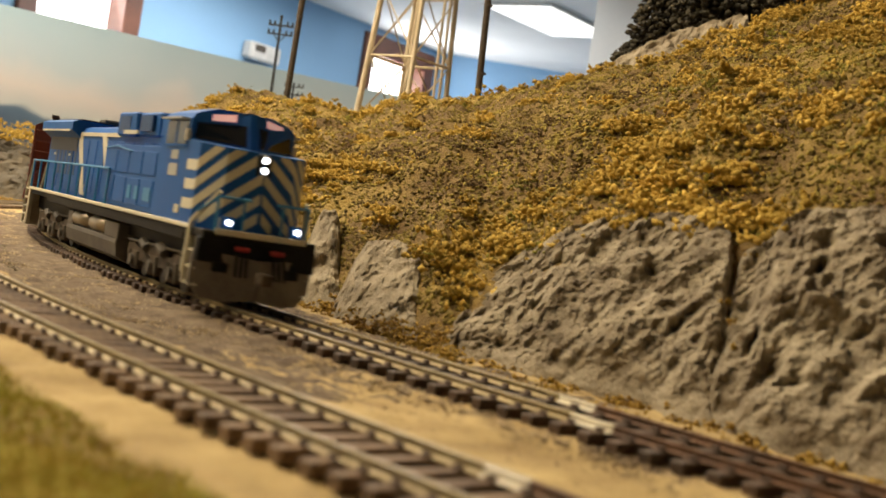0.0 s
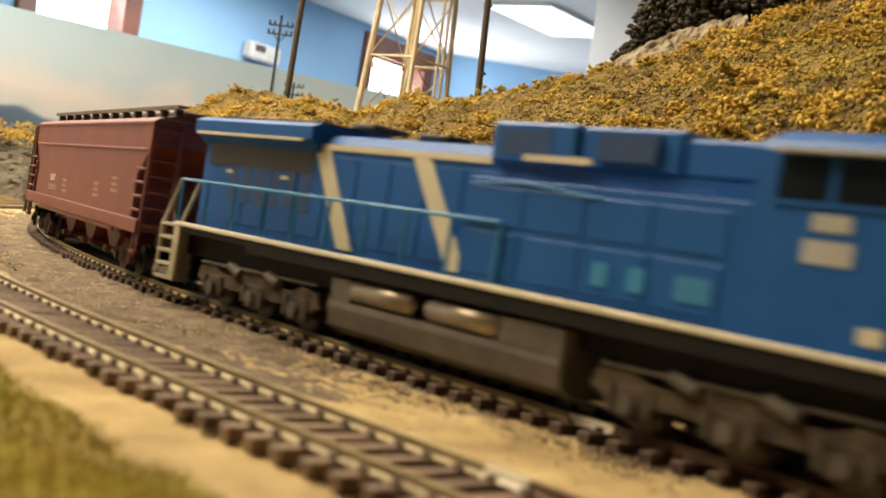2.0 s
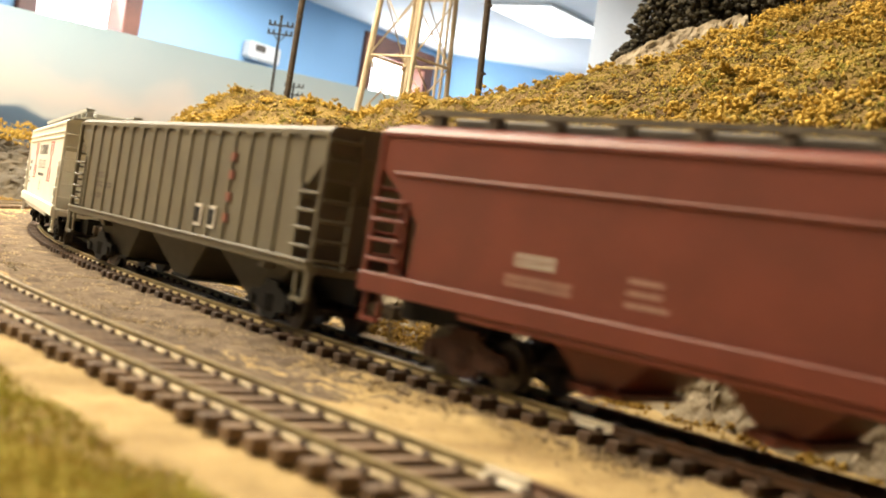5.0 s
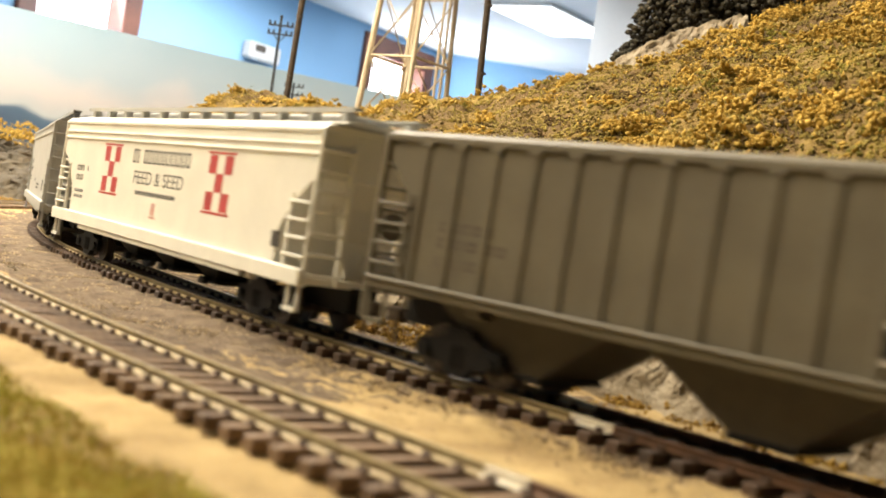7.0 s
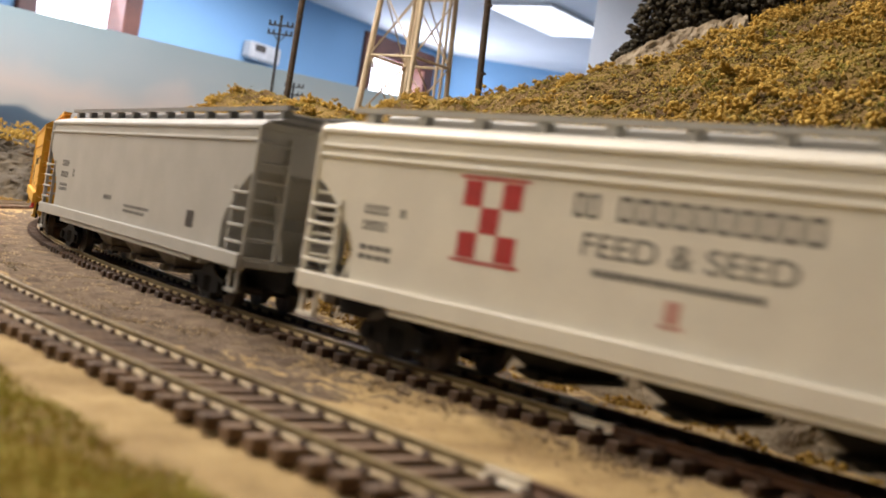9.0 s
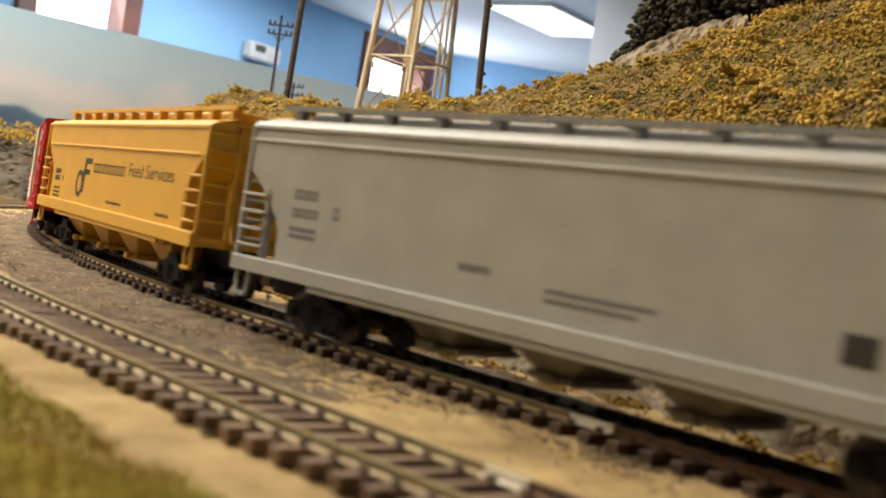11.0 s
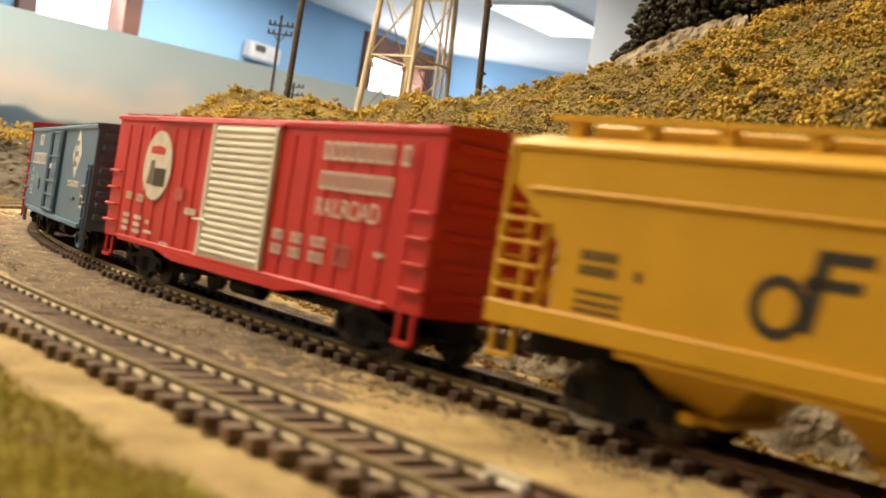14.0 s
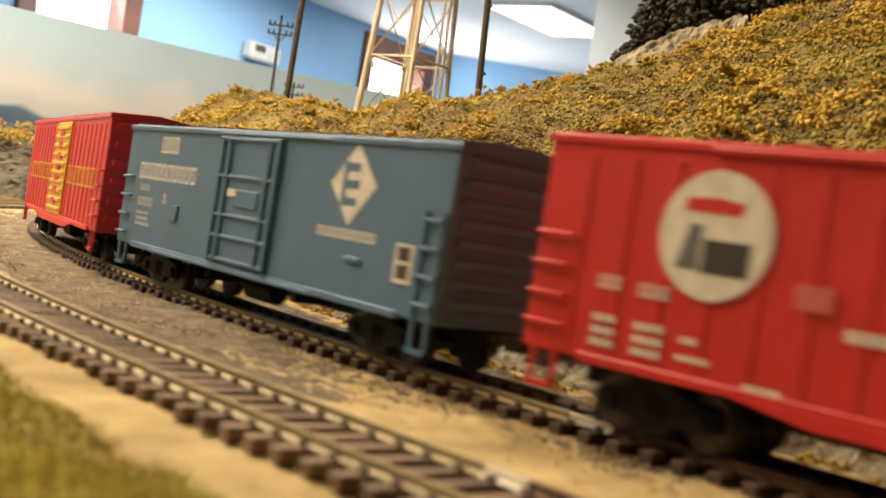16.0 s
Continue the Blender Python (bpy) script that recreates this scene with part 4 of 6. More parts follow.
def step(car, x, material, z0=8.5, z1=15.5, y=-17.4):
    for s in (1, -1):
        pm("stirrup_step", boxes((x - 3.2, x - 2.2, y * s - 0.4, y * s + 0.4, z0, z1), (x + 2.2, x + 3.2, y * s - 0.4, y * s + 0.4, z0, z1), (x - 3.2, x + 3.2, y * s - 1.0, y * s + 0.6, z0 - 0.6, z0 + 0.4)), material, car)


def place(car, s0, s1, wheels=()):
    CARS.append((car, (s0 + s1) / 2, (s1 - s0) * 0.36, wheels))


CARS = []  # thing, rest distance of its middle, half the distance between trucks, wheelsets


def covered_hopper(label, s0, s1, paint, sill_z=(15.0, 19.5), ends="sloped", bays=(0, -40, 40), walk_paint=None, ribs=(42.3,), truck_paint=None, top=53.0, bay_paint=None, bay_w=15.0, walk_up=4.0):
    car = thing("covered_hopper", label, "hopper car", group="train cars")
    h = (s1 - s0) * 500
    hw = 17.6
    z0, z1 = sill_z
    eave = top - 1.6
    if ends == "sloped":
        right = [(h, eave), (h, 44.5), (h - 15.5, 32), (h - 15.0, z0 + 2)]
    else:
        right = [(h - 0.6, eave), (h - 0.8, 39.5), (h - 4.0, 38.0), (h - 11.0, 33.0), (h - 16.5, 27.5), (h - 18.5, 24.0), (h - 18.5, z0 + 2)]
    outline = right + [(-x, z) for x, z in right[::-1]]
    body = bmesh.new()
    extrude_y(body, outline, -hw, hw)
    b = pm("body", body, paint, car)
    roof = extrude_x(bmesh.new(), [(-hw - 0.5, eave - 0.6), (-hw - 0.5, eave + 0.2), (-hw + 1.2, top - 0.2), (-9.6, top + 1.7), (9.6, top + 1.7), (hw - 1.2, top - 0.2), (hw + 0.5, eave + 0.2), (hw + 0.5, eave - 0.6)], -h - 0.4, h + 0.4)
    pm("roof", roof, paint, car)
    for z in ribs:
        w = h - 6 if z < 44 else h - 1
        for s in (-1, 1):
            pm("side_rib", boxes((-w, w, s * hw - 0.55, s * hw + 0.55, z - 0.5, z + 0.5), bevel=0.25), paint, b)
    for s in (-1, 1):
        pm("side_sill", boxes((-h, h, s * 18.3 - 0.9, s * 18.3 + 0.5, z0, z1), bevel=0.2), paint, car)
        pm("sill_flange", boxes((-h, h, s * 17.6 - 0.9, s * 17.6 + 0.3, z1 - 0.9, z1 + 0.15)), paint, car)
        pm("sill_stiffener", boxes((-h * 0.68, h * 0.68, s * 18.0 - 0.6, s * 18.0 + 0.2, z0 - 1.6, z0), bevel=0.2), paint, car)
    # end frames: corner posts, slope braces, platform
    for d in (-1, 1):
        for s in (-1, 1):
            pm("corner_post", boxes((d * (h - 1.0), d * (h + 0.4), s * 17.5 - 0.7, s * 17.5 + 0.7, z0, eave), bevel=0.2), paint, car)
            bm = bmesh.new()
            rod(bm, (d * (h - 1), s * 6, z0 + 3), (d * (h - 12), s * 6, 36), 0.8, 4)
            pm("end_brace", bm, paint, car)
            pm("inner_post", boxes((d * (h - 12) - 0.5, d * (h - 12) + 0.5, s * 17.5 - 0.6, s * 17.5 + 0.5, z1, 35)), paint, car)
        pm("end_platform", boxes((d * (h - 14), d * h, -17.5, 17.5, z0 + 0.6, z0 + 2.4)), paint, car)
        # black instead of body paint: the shadow under the slope sheet as colour
        pm("centre_sill", boxes((d * (h - 30), d * (h + 0.5), -4, 4, z0 - 5.5, z0 + 1)), M_BLACK, car)
        pm("slope_sheet", extrude_y(bmesh.new(), [(d * (h - 14), 33), (d * (h - 15), 31), (d * (h - 40), z0 - 2), (d * (h - 36), z0 - 2)], -15.5, 15.5), paint, car)
        end_ladder(car, d * h, d, [z0 + 3 + 5.2 * i for i in range(7)], paint)
        ladder(car, min(d * (h - 0.6), d * (h - 12)), max(d * (h - 0.6), d * (h - 12)), [z1 + 3, z1 + 7.5, z1 + 12, z1 + 16.5], -17.5, paint, post=False)
        step(car, d * (h - 4.5), paint, z0 - 6.0, z0 + 0.5)
        coupler(car, d * (h - 2), d)
    air = bmesh.new()
    rod(air, (h - 4, 2, z0 + 7), (h - 4, 10, z0 + 7), 3.0, 12)
    pm("air_tank", air, paint if paint is not M_WHITE else M_GREY, car)
    wheel = bmesh.new()
    rod(wheel, (h - 6.2, 9, 30), (h - 5.6, 9, 30), 3.6, 16)
    pm("brake_wheel", wheel, M_UNDER, car)
    for x in bays:
        bay = bmesh.new()
        top_q = [(x - 17, -bay_w), (x + 17, -bay_w), (x + 17, bay_w), (x - 17, bay_w)]
        low_q = [(x - 4.5, -9.5), (x + 4.5, -9.5), (x + 4.5, 9.5), (x - 4.5, 9.5)]
        a = [bay.verts.new((px, py, z0 + 2.2)) for px, py in top_q]
        c = [bay.verts.new((px, py, 6.2)) for px, py in low_q]
        for i in range(4):
            j = (i + 1) % 4
            bay.faces.new((a[i], a[j], c[j], c[i]))
        bay.faces.new(a), bay.faces.new(c)
        bmesh.ops.recalc_face_normals(bay, faces=bay.faces[:])
        q = pm("hopper_bay", bay, bay_paint or paint, car)
        pm("outlet_gate", boxes((x - 6.5, x + 6.5, -10.5, 10.5, 4.6, 6.2), (x - 2, x + 2, -12.5, -10.5, 4.2, 6.4), bevel=0.3), bay_paint or paint, q)
    # running boards on posts, hatches between
    wp = walk_paint or paint
    for s in (-1, 1):
        pm("roof_walk", boxes((-h + 3, h + 0.5, s * 9.4 - 1.6, s * 9.4 + 1.6, top + walk_up + 0.4, top + walk_up + 1.0), (-h + 3, h + 0.5, s * 11.0 - 0.25, s * 11.0 + 0.25, top + walk_up - 0.2, top + walk_up + 1.1)), wp, car)
        n = 12
        for i in range(n):
            x = -h + 9 + (2 * h - 14) * i / (n - 1)
            pm("walk_bracket", boxes((x - 1.5, x + 1.5, s * 9.4 - 1.3, s * 9.4 + 1.3, top + 0.8, top + walk_up + 0.05)), wp, car)
    pm("hatch_trough", boxes((-h + 10, h - 10, -6.2, 6.2, top + 1.0, top + walk_up + 0.2), bevel=0.5), wp, car)
    for d in (-1, 1):
        pm("end_walk", boxes((d * (h - 1.0), d * (h + 3.0), -16, 16, top - 0.4, top + 0.3)), wp, car)
    wheels = freight_truck(car, h * 0.70, material=truck_paint) + freight_truck(car, -h * 0.70, material=truck_paint)
    place(car, s0, s1, wheels)
    return car


def brown_hopper():
    c = covered_hopper("oxide brown covered hopper car with dark roof walks", .5068, .7188, M_BROWN, walk_paint=M_UNDER, bay_w=10.5, truck_paint=mat("brown_truck", (0.06, 0.027, 0.019), (0.03, 0.016, 0.012), rough=0.75, spec=0.2))
    y = -17.6
    bars(c, "lettering", -59, -48, 26.6, 29.2, 5, y, M_LETTER_WHITE)
    bars(c, "lettering", -61, -43, 22.4, 24.8, 7, y, M_LETTER_PALE)
    for x, z in ((-30, 27), (30, 28), (58, 31)):
        for i in range(3):
            bars(c, "lettering", x, x + 8 + 2 * (i == 2), z - 2.2 * i, z - 2.2 * i + 1.1, 4, y, M_LETTER_PALE)
    bars(c, "lettering", -52, -38, 16.5, 17.8, 6, -18.8, M_LETTER_PALE)
    bm = bmesh.new()
    box(bm, 105.0, 105.4, -6, 5, 44.6, 47.4)
    pm("end_mark", bm, M_LETTER_PALE, c)


def white_hopper():
    c = covered_hopper("off-white covered hopper car with red checker marks", .9631, 1.188, M_WHITE, sill_z=(12.2, 16.4), ends="curved", ribs=(45.2, 47.6), walk_paint=M_GREY, bays=(0, -36, 36), bay_paint=M_BLACK)
    y = -17.6
    for x0, x1 in ((-59.8, -39.6), (40.6, 60.9)):
        z0, z1 = 25.4, 43.8
        sq = pm("checker_frame", plate(rect(x0, x1, z0, z0 + 0.7), y, 0.08, plate(rect(x0, x1, z1 - 0.7, z1), y, 0.08)), M_CHECK, c)
        w, hgt = (x1 - x0 - 3.0) / 3, (z1 - z0 - 2.0) / 3
        for i in range(3):
            for j in range(3):
                if (i + j) % 2 == 0:
                    pm("checker", plate(rect(x0 + 1.5 + i * w, x0 + 1.5 + i * w + w, z0 + 1.0 + j * hgt, z0 + 1.0 + j * hgt + hgt), y, 0.08), M_CHECK, c)
    for x0, x1, n in ((-27, -20, 2), (-16, 27.5, 10)):
        bars(c, "lettering", x0, x1, 37.9, 42.6, n, y, M_LETTER_GREY)
    words(c, "FEED & SEED", -23.5, 23, 30.8, 35.2, y, M_LETTER_GREY)
    bars(c, "lettering", -20, 18, 27.2, 28.6, 22, y, M_LETTER_GREY)
    bm = plate(rect(-3.2, 2.2, 20.2, 20.9), y, 0.08, plate(rect(-2.2, 1.2, 21.2, 25.2), y, 0.08))
    pm("small_mark", bm, mat("faded_red_mark", (0.5, 0.28, 0.24), rough=0.6, bump=0), c)
    for i, z in enumerate((32.5, 28.8, 24.2, 22.0)):
        bars(c, "lettering", -91, -82 + (i > 1) * 3, z, z + 2.2 - (i > 1), 4, y, M_LETTER_GREY)
    bars(c, "lettering", -78, -76, 32.5, 34.5, 1, y, M_LETTER_GREY)
    pm("placard", plate(rect(91.4, 96.2, 20.4, 24.6), y, 0.12), M_LETTER_BLACK, c)
    for x in (-85, -60, -20, 22, 40, 64):
        bars(c, "lettering", x, x + 7, 13.6, 14.8, 4, -18.8, M_LETTER_GREY)


def grey_hopper():
    c = covered_hopper("plain light grey covered hopper car", 1.215, 1.4425, M_GREY, sill_z=(12.6, 16.6), ends="curved", ribs=(47.6,), walk_paint=mat("grey_walk", (0.2, 0.2, 0.2), rough=0.6), bays=(0, -36, 36), bay_paint=mat("weathered_bay", (0.22, 0.20, 0.17), (0.12, 0.11, 0.09), rough=0.7))
    y = -17.6
    bars(c, "lettering", -90, -79, 33.4, 35.9, 4, y, M_LETTER_GREY)
    bars(c, "lettering", -90, -78, 28.8, 31.2, 5, y, M_LETTER_GREY)
    bars(c, "lettering", -72, -69, 29.5, 32.6, 1, y, M_LETTER_GREY)
    for z in (25.2, 23.4):
        bars(c, "lettering", -90, -78, z, z + 1.2, 5, y, M_LETTER_GREY)
    bars(c, "lettering", -24, -14, 23.6, 25.2, 5, y, M_LETTER_GREY)
    bars(c, "lettering", 2, 30, 22.2, 23.2, 12, y, M_LETTER_GREY)
    bars(c, "lettering", 2, 26, 20.4, 21.4, 11, y, M_LETTER_GREY)
    pm("placard", plate(rect(66, 72, 20.5, 25.5), y, 0.12), M_LETTER_BLACK, c)


def yellow_hopper():
    c = covered_hopper("golden yellow covered hopper car with four discharge bays", 1.4668, 1.6735, M_YELLOW, bays=(-57, -19, 19, 57), top=52.4, walk_up=4.6)
    y = -17.6
    ring = bmesh.new()
    loops = [[ring.verts.new((-40 + r * math.cos(math.pi * a / 12), d, 27.4 + r * math.sin(math.pi * a / 12))) for r, d in ((5.4, y), (5.4, y - 0.1), (3.4, y - 0.1), (3.4, y))] for a in range(24)]
    for a in range(24):
        p, q = loops[a], loops[(a + 1) % 24]
        for k in range(4):
            ring.faces.new((p[k], p[(k + 1) % 4], q[(k + 1) % 4], q[k]))
    bmesh.ops.recalc_face_normals(ring, faces=ring.faces[:])
    pm("round_emblem", ring, M_LETTER_BLACK, c)
    pm("emblem_stem", plate([(-36.4, 24), (-33.6, 24), (-31.4, 37.6), (-34.4, 37.6)], y, 0.1), M_LETTER_BLACK, c)
    pm("emblem_arm", plate([(-31.4, 37.6), (-24.5, 37.6), (-24.8, 35.4), (-31.8, 35.4)], y, 0.1), M_LETTER_BLACK, c)
    pm("emblem_bar", plate([(-36, 33.2), (-26, 33.2), (-26.4, 31.2), (-36.4, 31.2)], y, 0.1), M_LETTER_BLACK, c)
    bars(c, "lettering", -21.0, 22.0, 32.4, 36.0, 10, y, M_LETTER_BLACK)
    words(c, "Feed Services", 26.5, 76, 32.8, 37.4, y, M_LETTER_BLACK)
    for z, n in ((30.0, 5), (27.2, 5)):
        bars(c, "lettering", -82, -73, z, z + 2.0, n, y, M_LETTER_BLACK)
    bars(c, "lettering", -69, -67, 27.4, 29.4, 1, y, M_LETTER_BLACK)
    for z in (23.6, 21.8, 20.2):
        bars(c, "lettering", -82, -71, z, z + 0.9, 6, y, M_LETTER_BLACK)
    bars(c, "lettering", 2, 22, 22.0, 23.0, 10, y, M_LETTER_BLACK)
    bars(c, "lettering", 62, 76, 21.6, 22.6, 8, y, M_LETTER_BLACK)
    for x in (-64, -34, -28, 30, 70):
        bars(c, "lettering", x, x + 11, 16.4, 17.6, 7, -18.8, M_LETTER_BLACK)


def olive_hopper():
    s0, s1 = .7385, .940
    car = thing("ribbed_hopper", "olive grey ribbed hopper car with open bays below", "hopper car", group="train cars")
    h = (s1 - s0) * 500
    p = M_OLIVE
    out = [(-h, 51), (h, 51), (h, 46), (h - 13, 34), (h - 14, 18), (-h + 14, 18), (-h + 13, 34), (-h, 46)]
    b = pm("body", extrude_y(bmesh.new(), out, -17.0, 17.0), p, car)
    pm("roof", extrude_x(bmesh.new(), [(-17.8, 50), (-17.8, 51.2), (-16, 52.4), (0, 53.6), (16, 52.4), (17.8, 51.2), (17.8, 50)], -h, h), p, car)
    for s in (-1, 1):
        pm("side_sill", boxes((-h, h, s * 17.6 - 0.7, s * 17.6 + 0.5, 16.2, 18.6), (-h, h, s * 17.6 - 1.4, s * 17.6 + 0.9, 18.0, 18.9), bevel=0.2), p, car)
        n = 17
        for i in range(n):
            x = -h + 13 + (2 * h - 26) * i / (n - 1)
            pm("side_rib", boxes((x - 1.1, x + 1.1, s * 17.0 - 0.6, s * 17.0 + 0.6, 18.6, 50), bevel=0.3), p, b)
            pm("rib_cap", boxes((x - 2.0, x + 2.0, s * 17.2 - 0.6, s * 17.2 + 0.7, 48.8, 50.2), bevel=0.2), p, b)
    for x in (-58, 0, 58):
        bay = bmesh.new()
        a = [bay.verts.new(v) for v in ((x - 27, -13, 18), (x + 27, -13, 18), (x + 27, 13, 18), (x - 27, 13, 18))]
        c = [bay.verts.new(v) for v in ((x - 6, -9.5, 4.2), (x + 6, -9.5, 4.2), (x + 6, 9.5, 4.2), (x - 6, 9.5, 4.2))]
        for i in range(4):
            j = (i + 1) % 4
            bay.faces.new((a[i], a[j], c[j], c[i]))
        bay.faces.new(a), bay.faces.new(c)
        bmesh.ops.recalc_face_normals(bay, faces=bay.faces[:])
        q = pm("hopper_bay", bay, mat("dark_olive_bay", (0.05, 0.043, 0.028), rough=0.7), car)
        pm("outlet_gate", boxes((x - 7, x + 7, -10.2, 10.2, 3.4, 4.6), bevel=0.3), M_BLACK, q)
    for d in (-1, 1):
        for s in (-1, 1):
            pm("corner_post", boxes((d * h - 1.2, d * h + 0.4, s * 17.2 - 0.8, s * 17.2 + 0.6, 9, 51), bevel=0.2), p, car)
            pm("inner_post", boxes((d * (h - 11) - 0.7, d * (h - 11) + 0.7, s * 17.2 - 0.7, s * 17.2 + 0.5, 18, 38)), p, car)
        pm("end_platform", boxes((d * (h - 14), d * h, -17, 17, 15.6, 17.6)), p, car)
        pm("centre_sill", boxes((d * (h - 40), d * (h + 0.5), -4, 4, 9, 15.6)), M_BLACK, car)
        end_ladder(car, d * h, d, [19 + 5.0 * i for i in range(7)], p)
        ladder(car, min(d * (h - 0.6), d * (h - 11)), max(d * (h - 0.6), d * (h - 11)), [22, 26.5, 31, 35.5], -17.3, p, post=False)
        step(car, d * (h - 4), p, 9, 16)
        coupler(car, d * (h - 2), d)
        pm("slope_sheet", extrude_y(bmesh.new(), [(d * (h - 13), 36), (d * (h - 14), 33), (d * (h - 36), 14), (d * (h - 31), 14)], -15, 15), p, car)
    for x in (24.5, 35.0):
        f = pm("placard", plate(rect(x - 3.4, x + 3.4, 21.4, 28.0), -17.1, 0.4), M_LETTER_WHITE, car, "pale framed dark placard")
        pm("placard_face", plate(rect(x - 2.3, x + 2.3, 22.4, 27.0), -17.5, 0.1), M_BLACK, f)
    for z in (42.6, 37.6, 31.2, 25.2):
        pm("red_mark", plate(rect(43.8, 46.8, z - 1.3, z + 1.3), -17.0, 0.7), M_FADEDRED, car)
    for z, w in ((31, 17), (27.5, 22), (23.4, 14)):
        bars(car, "lettering", -80, -80 + w, z, z + 2.2, 5, -17.02, M_UNDER)
    wheels = freight_truck(car, h * 0.72) + freight_truck(car, -h * 0.72)
    place(car, s0, s1, wheels)


def boxcar(label, s0, s1, paint, z0, top, ribs, end_ribs=6, sill_drop=True, ladder_paint=None):
    car = thing("boxcar", label, "boxcar", group="train cars")
    h = (s1 - s0) * 500
    hw = 17.9
    b = pm("body", boxes((-h, h, -hw, hw, z0, top - 1.0), bevel=0.35), paint, car)
    pm("roof", extrude_x(bmesh.new(), [(-hw - 0.6, top - 1.6), (-hw - 0.6, top - 0.4), (-hw, top), (0, top + 1.6), (hw, top), (hw + 0.6, top - 0.4), (hw + 0.6, top - 1.6)], -h - 0.5, h + 0.5), paint, car)
    n = 13
    for i in range(n):
        x = -h + 6 + (2 * h - 12) * i / (n - 1)
        pm("roof_rib", extrude_x(bmesh.new(), [(-hw, top), (0, top + 1.6), (hw, top), (hw, top + 0.6), (0, top + 2.2), (-hw, top + 0.6)], x - 0.6, x + 0.6), paint, car)
    for s in (-1, 1):
        for x in ribs:
            pm("side_rib", boxes((x - 0.9, x + 0.9, s * hw - 0.36, s * hw + 0.36, z0 + 1.0, top - 3.4), bevel=0.25), paint, b)
        pm("side_sill", boxes((-h + 14, h - 14, s * hw - 0.7, s * hw + 0.5, z0 - 0.6, z0 + 1.2), bevel=0.2), paint, car)
        if sill_drop:
            pm("fish_belly_sill", extrude_y(bmesh.new(), [(-52, z0), (52, z0), (34, z0 - 2.6), (-34, z0 - 2.6)], s * hw - 1.2, s * hw - 0.2), paint, car)
    for d in (-1, 1):
        for i in range(end_ribs):
            z = z0 + 5 + (top - z0 - 9) * i / (end_ribs - 1)
            pm("end_rib", boxes((d * h - 0.3, d * h + 1.1, -15.5, 15.5, z - 1.3, z + 1.3), bevel=0.55), paint, b)
        coupler(car, d * (h - 2), d)
        step(car, d * (h - 5.5), ladder_paint or paint, z0 - 6.4, z0 + 1)
    pm("underframe", boxes((-h + 6, h - 6, -4, 4, 6.5, z0), (-h + 6, h - 6, -14, 14, z0 - 1.2, z0)), M_BLACK, car)
    for x in (-26, 26):
        pm("cross_bearer", boxes((x - 1.5, x + 1.5, -15, 15, z0 - 4, z0 - 1), bevel=0.4), M_BLACK, car)
    bm = bmesh.new()
    rod(bm, (-8, -9, 6.5), (8, -9, 6.5), 2.6, 12)
    pm("air_tank", bm, M_BLACK, car)
    wheels = freight_truck(car, h * 0.70) + freight_truck(car, -h * 0.70)
    place(car, s0, s1, wheels)
    return car, b, h, hw


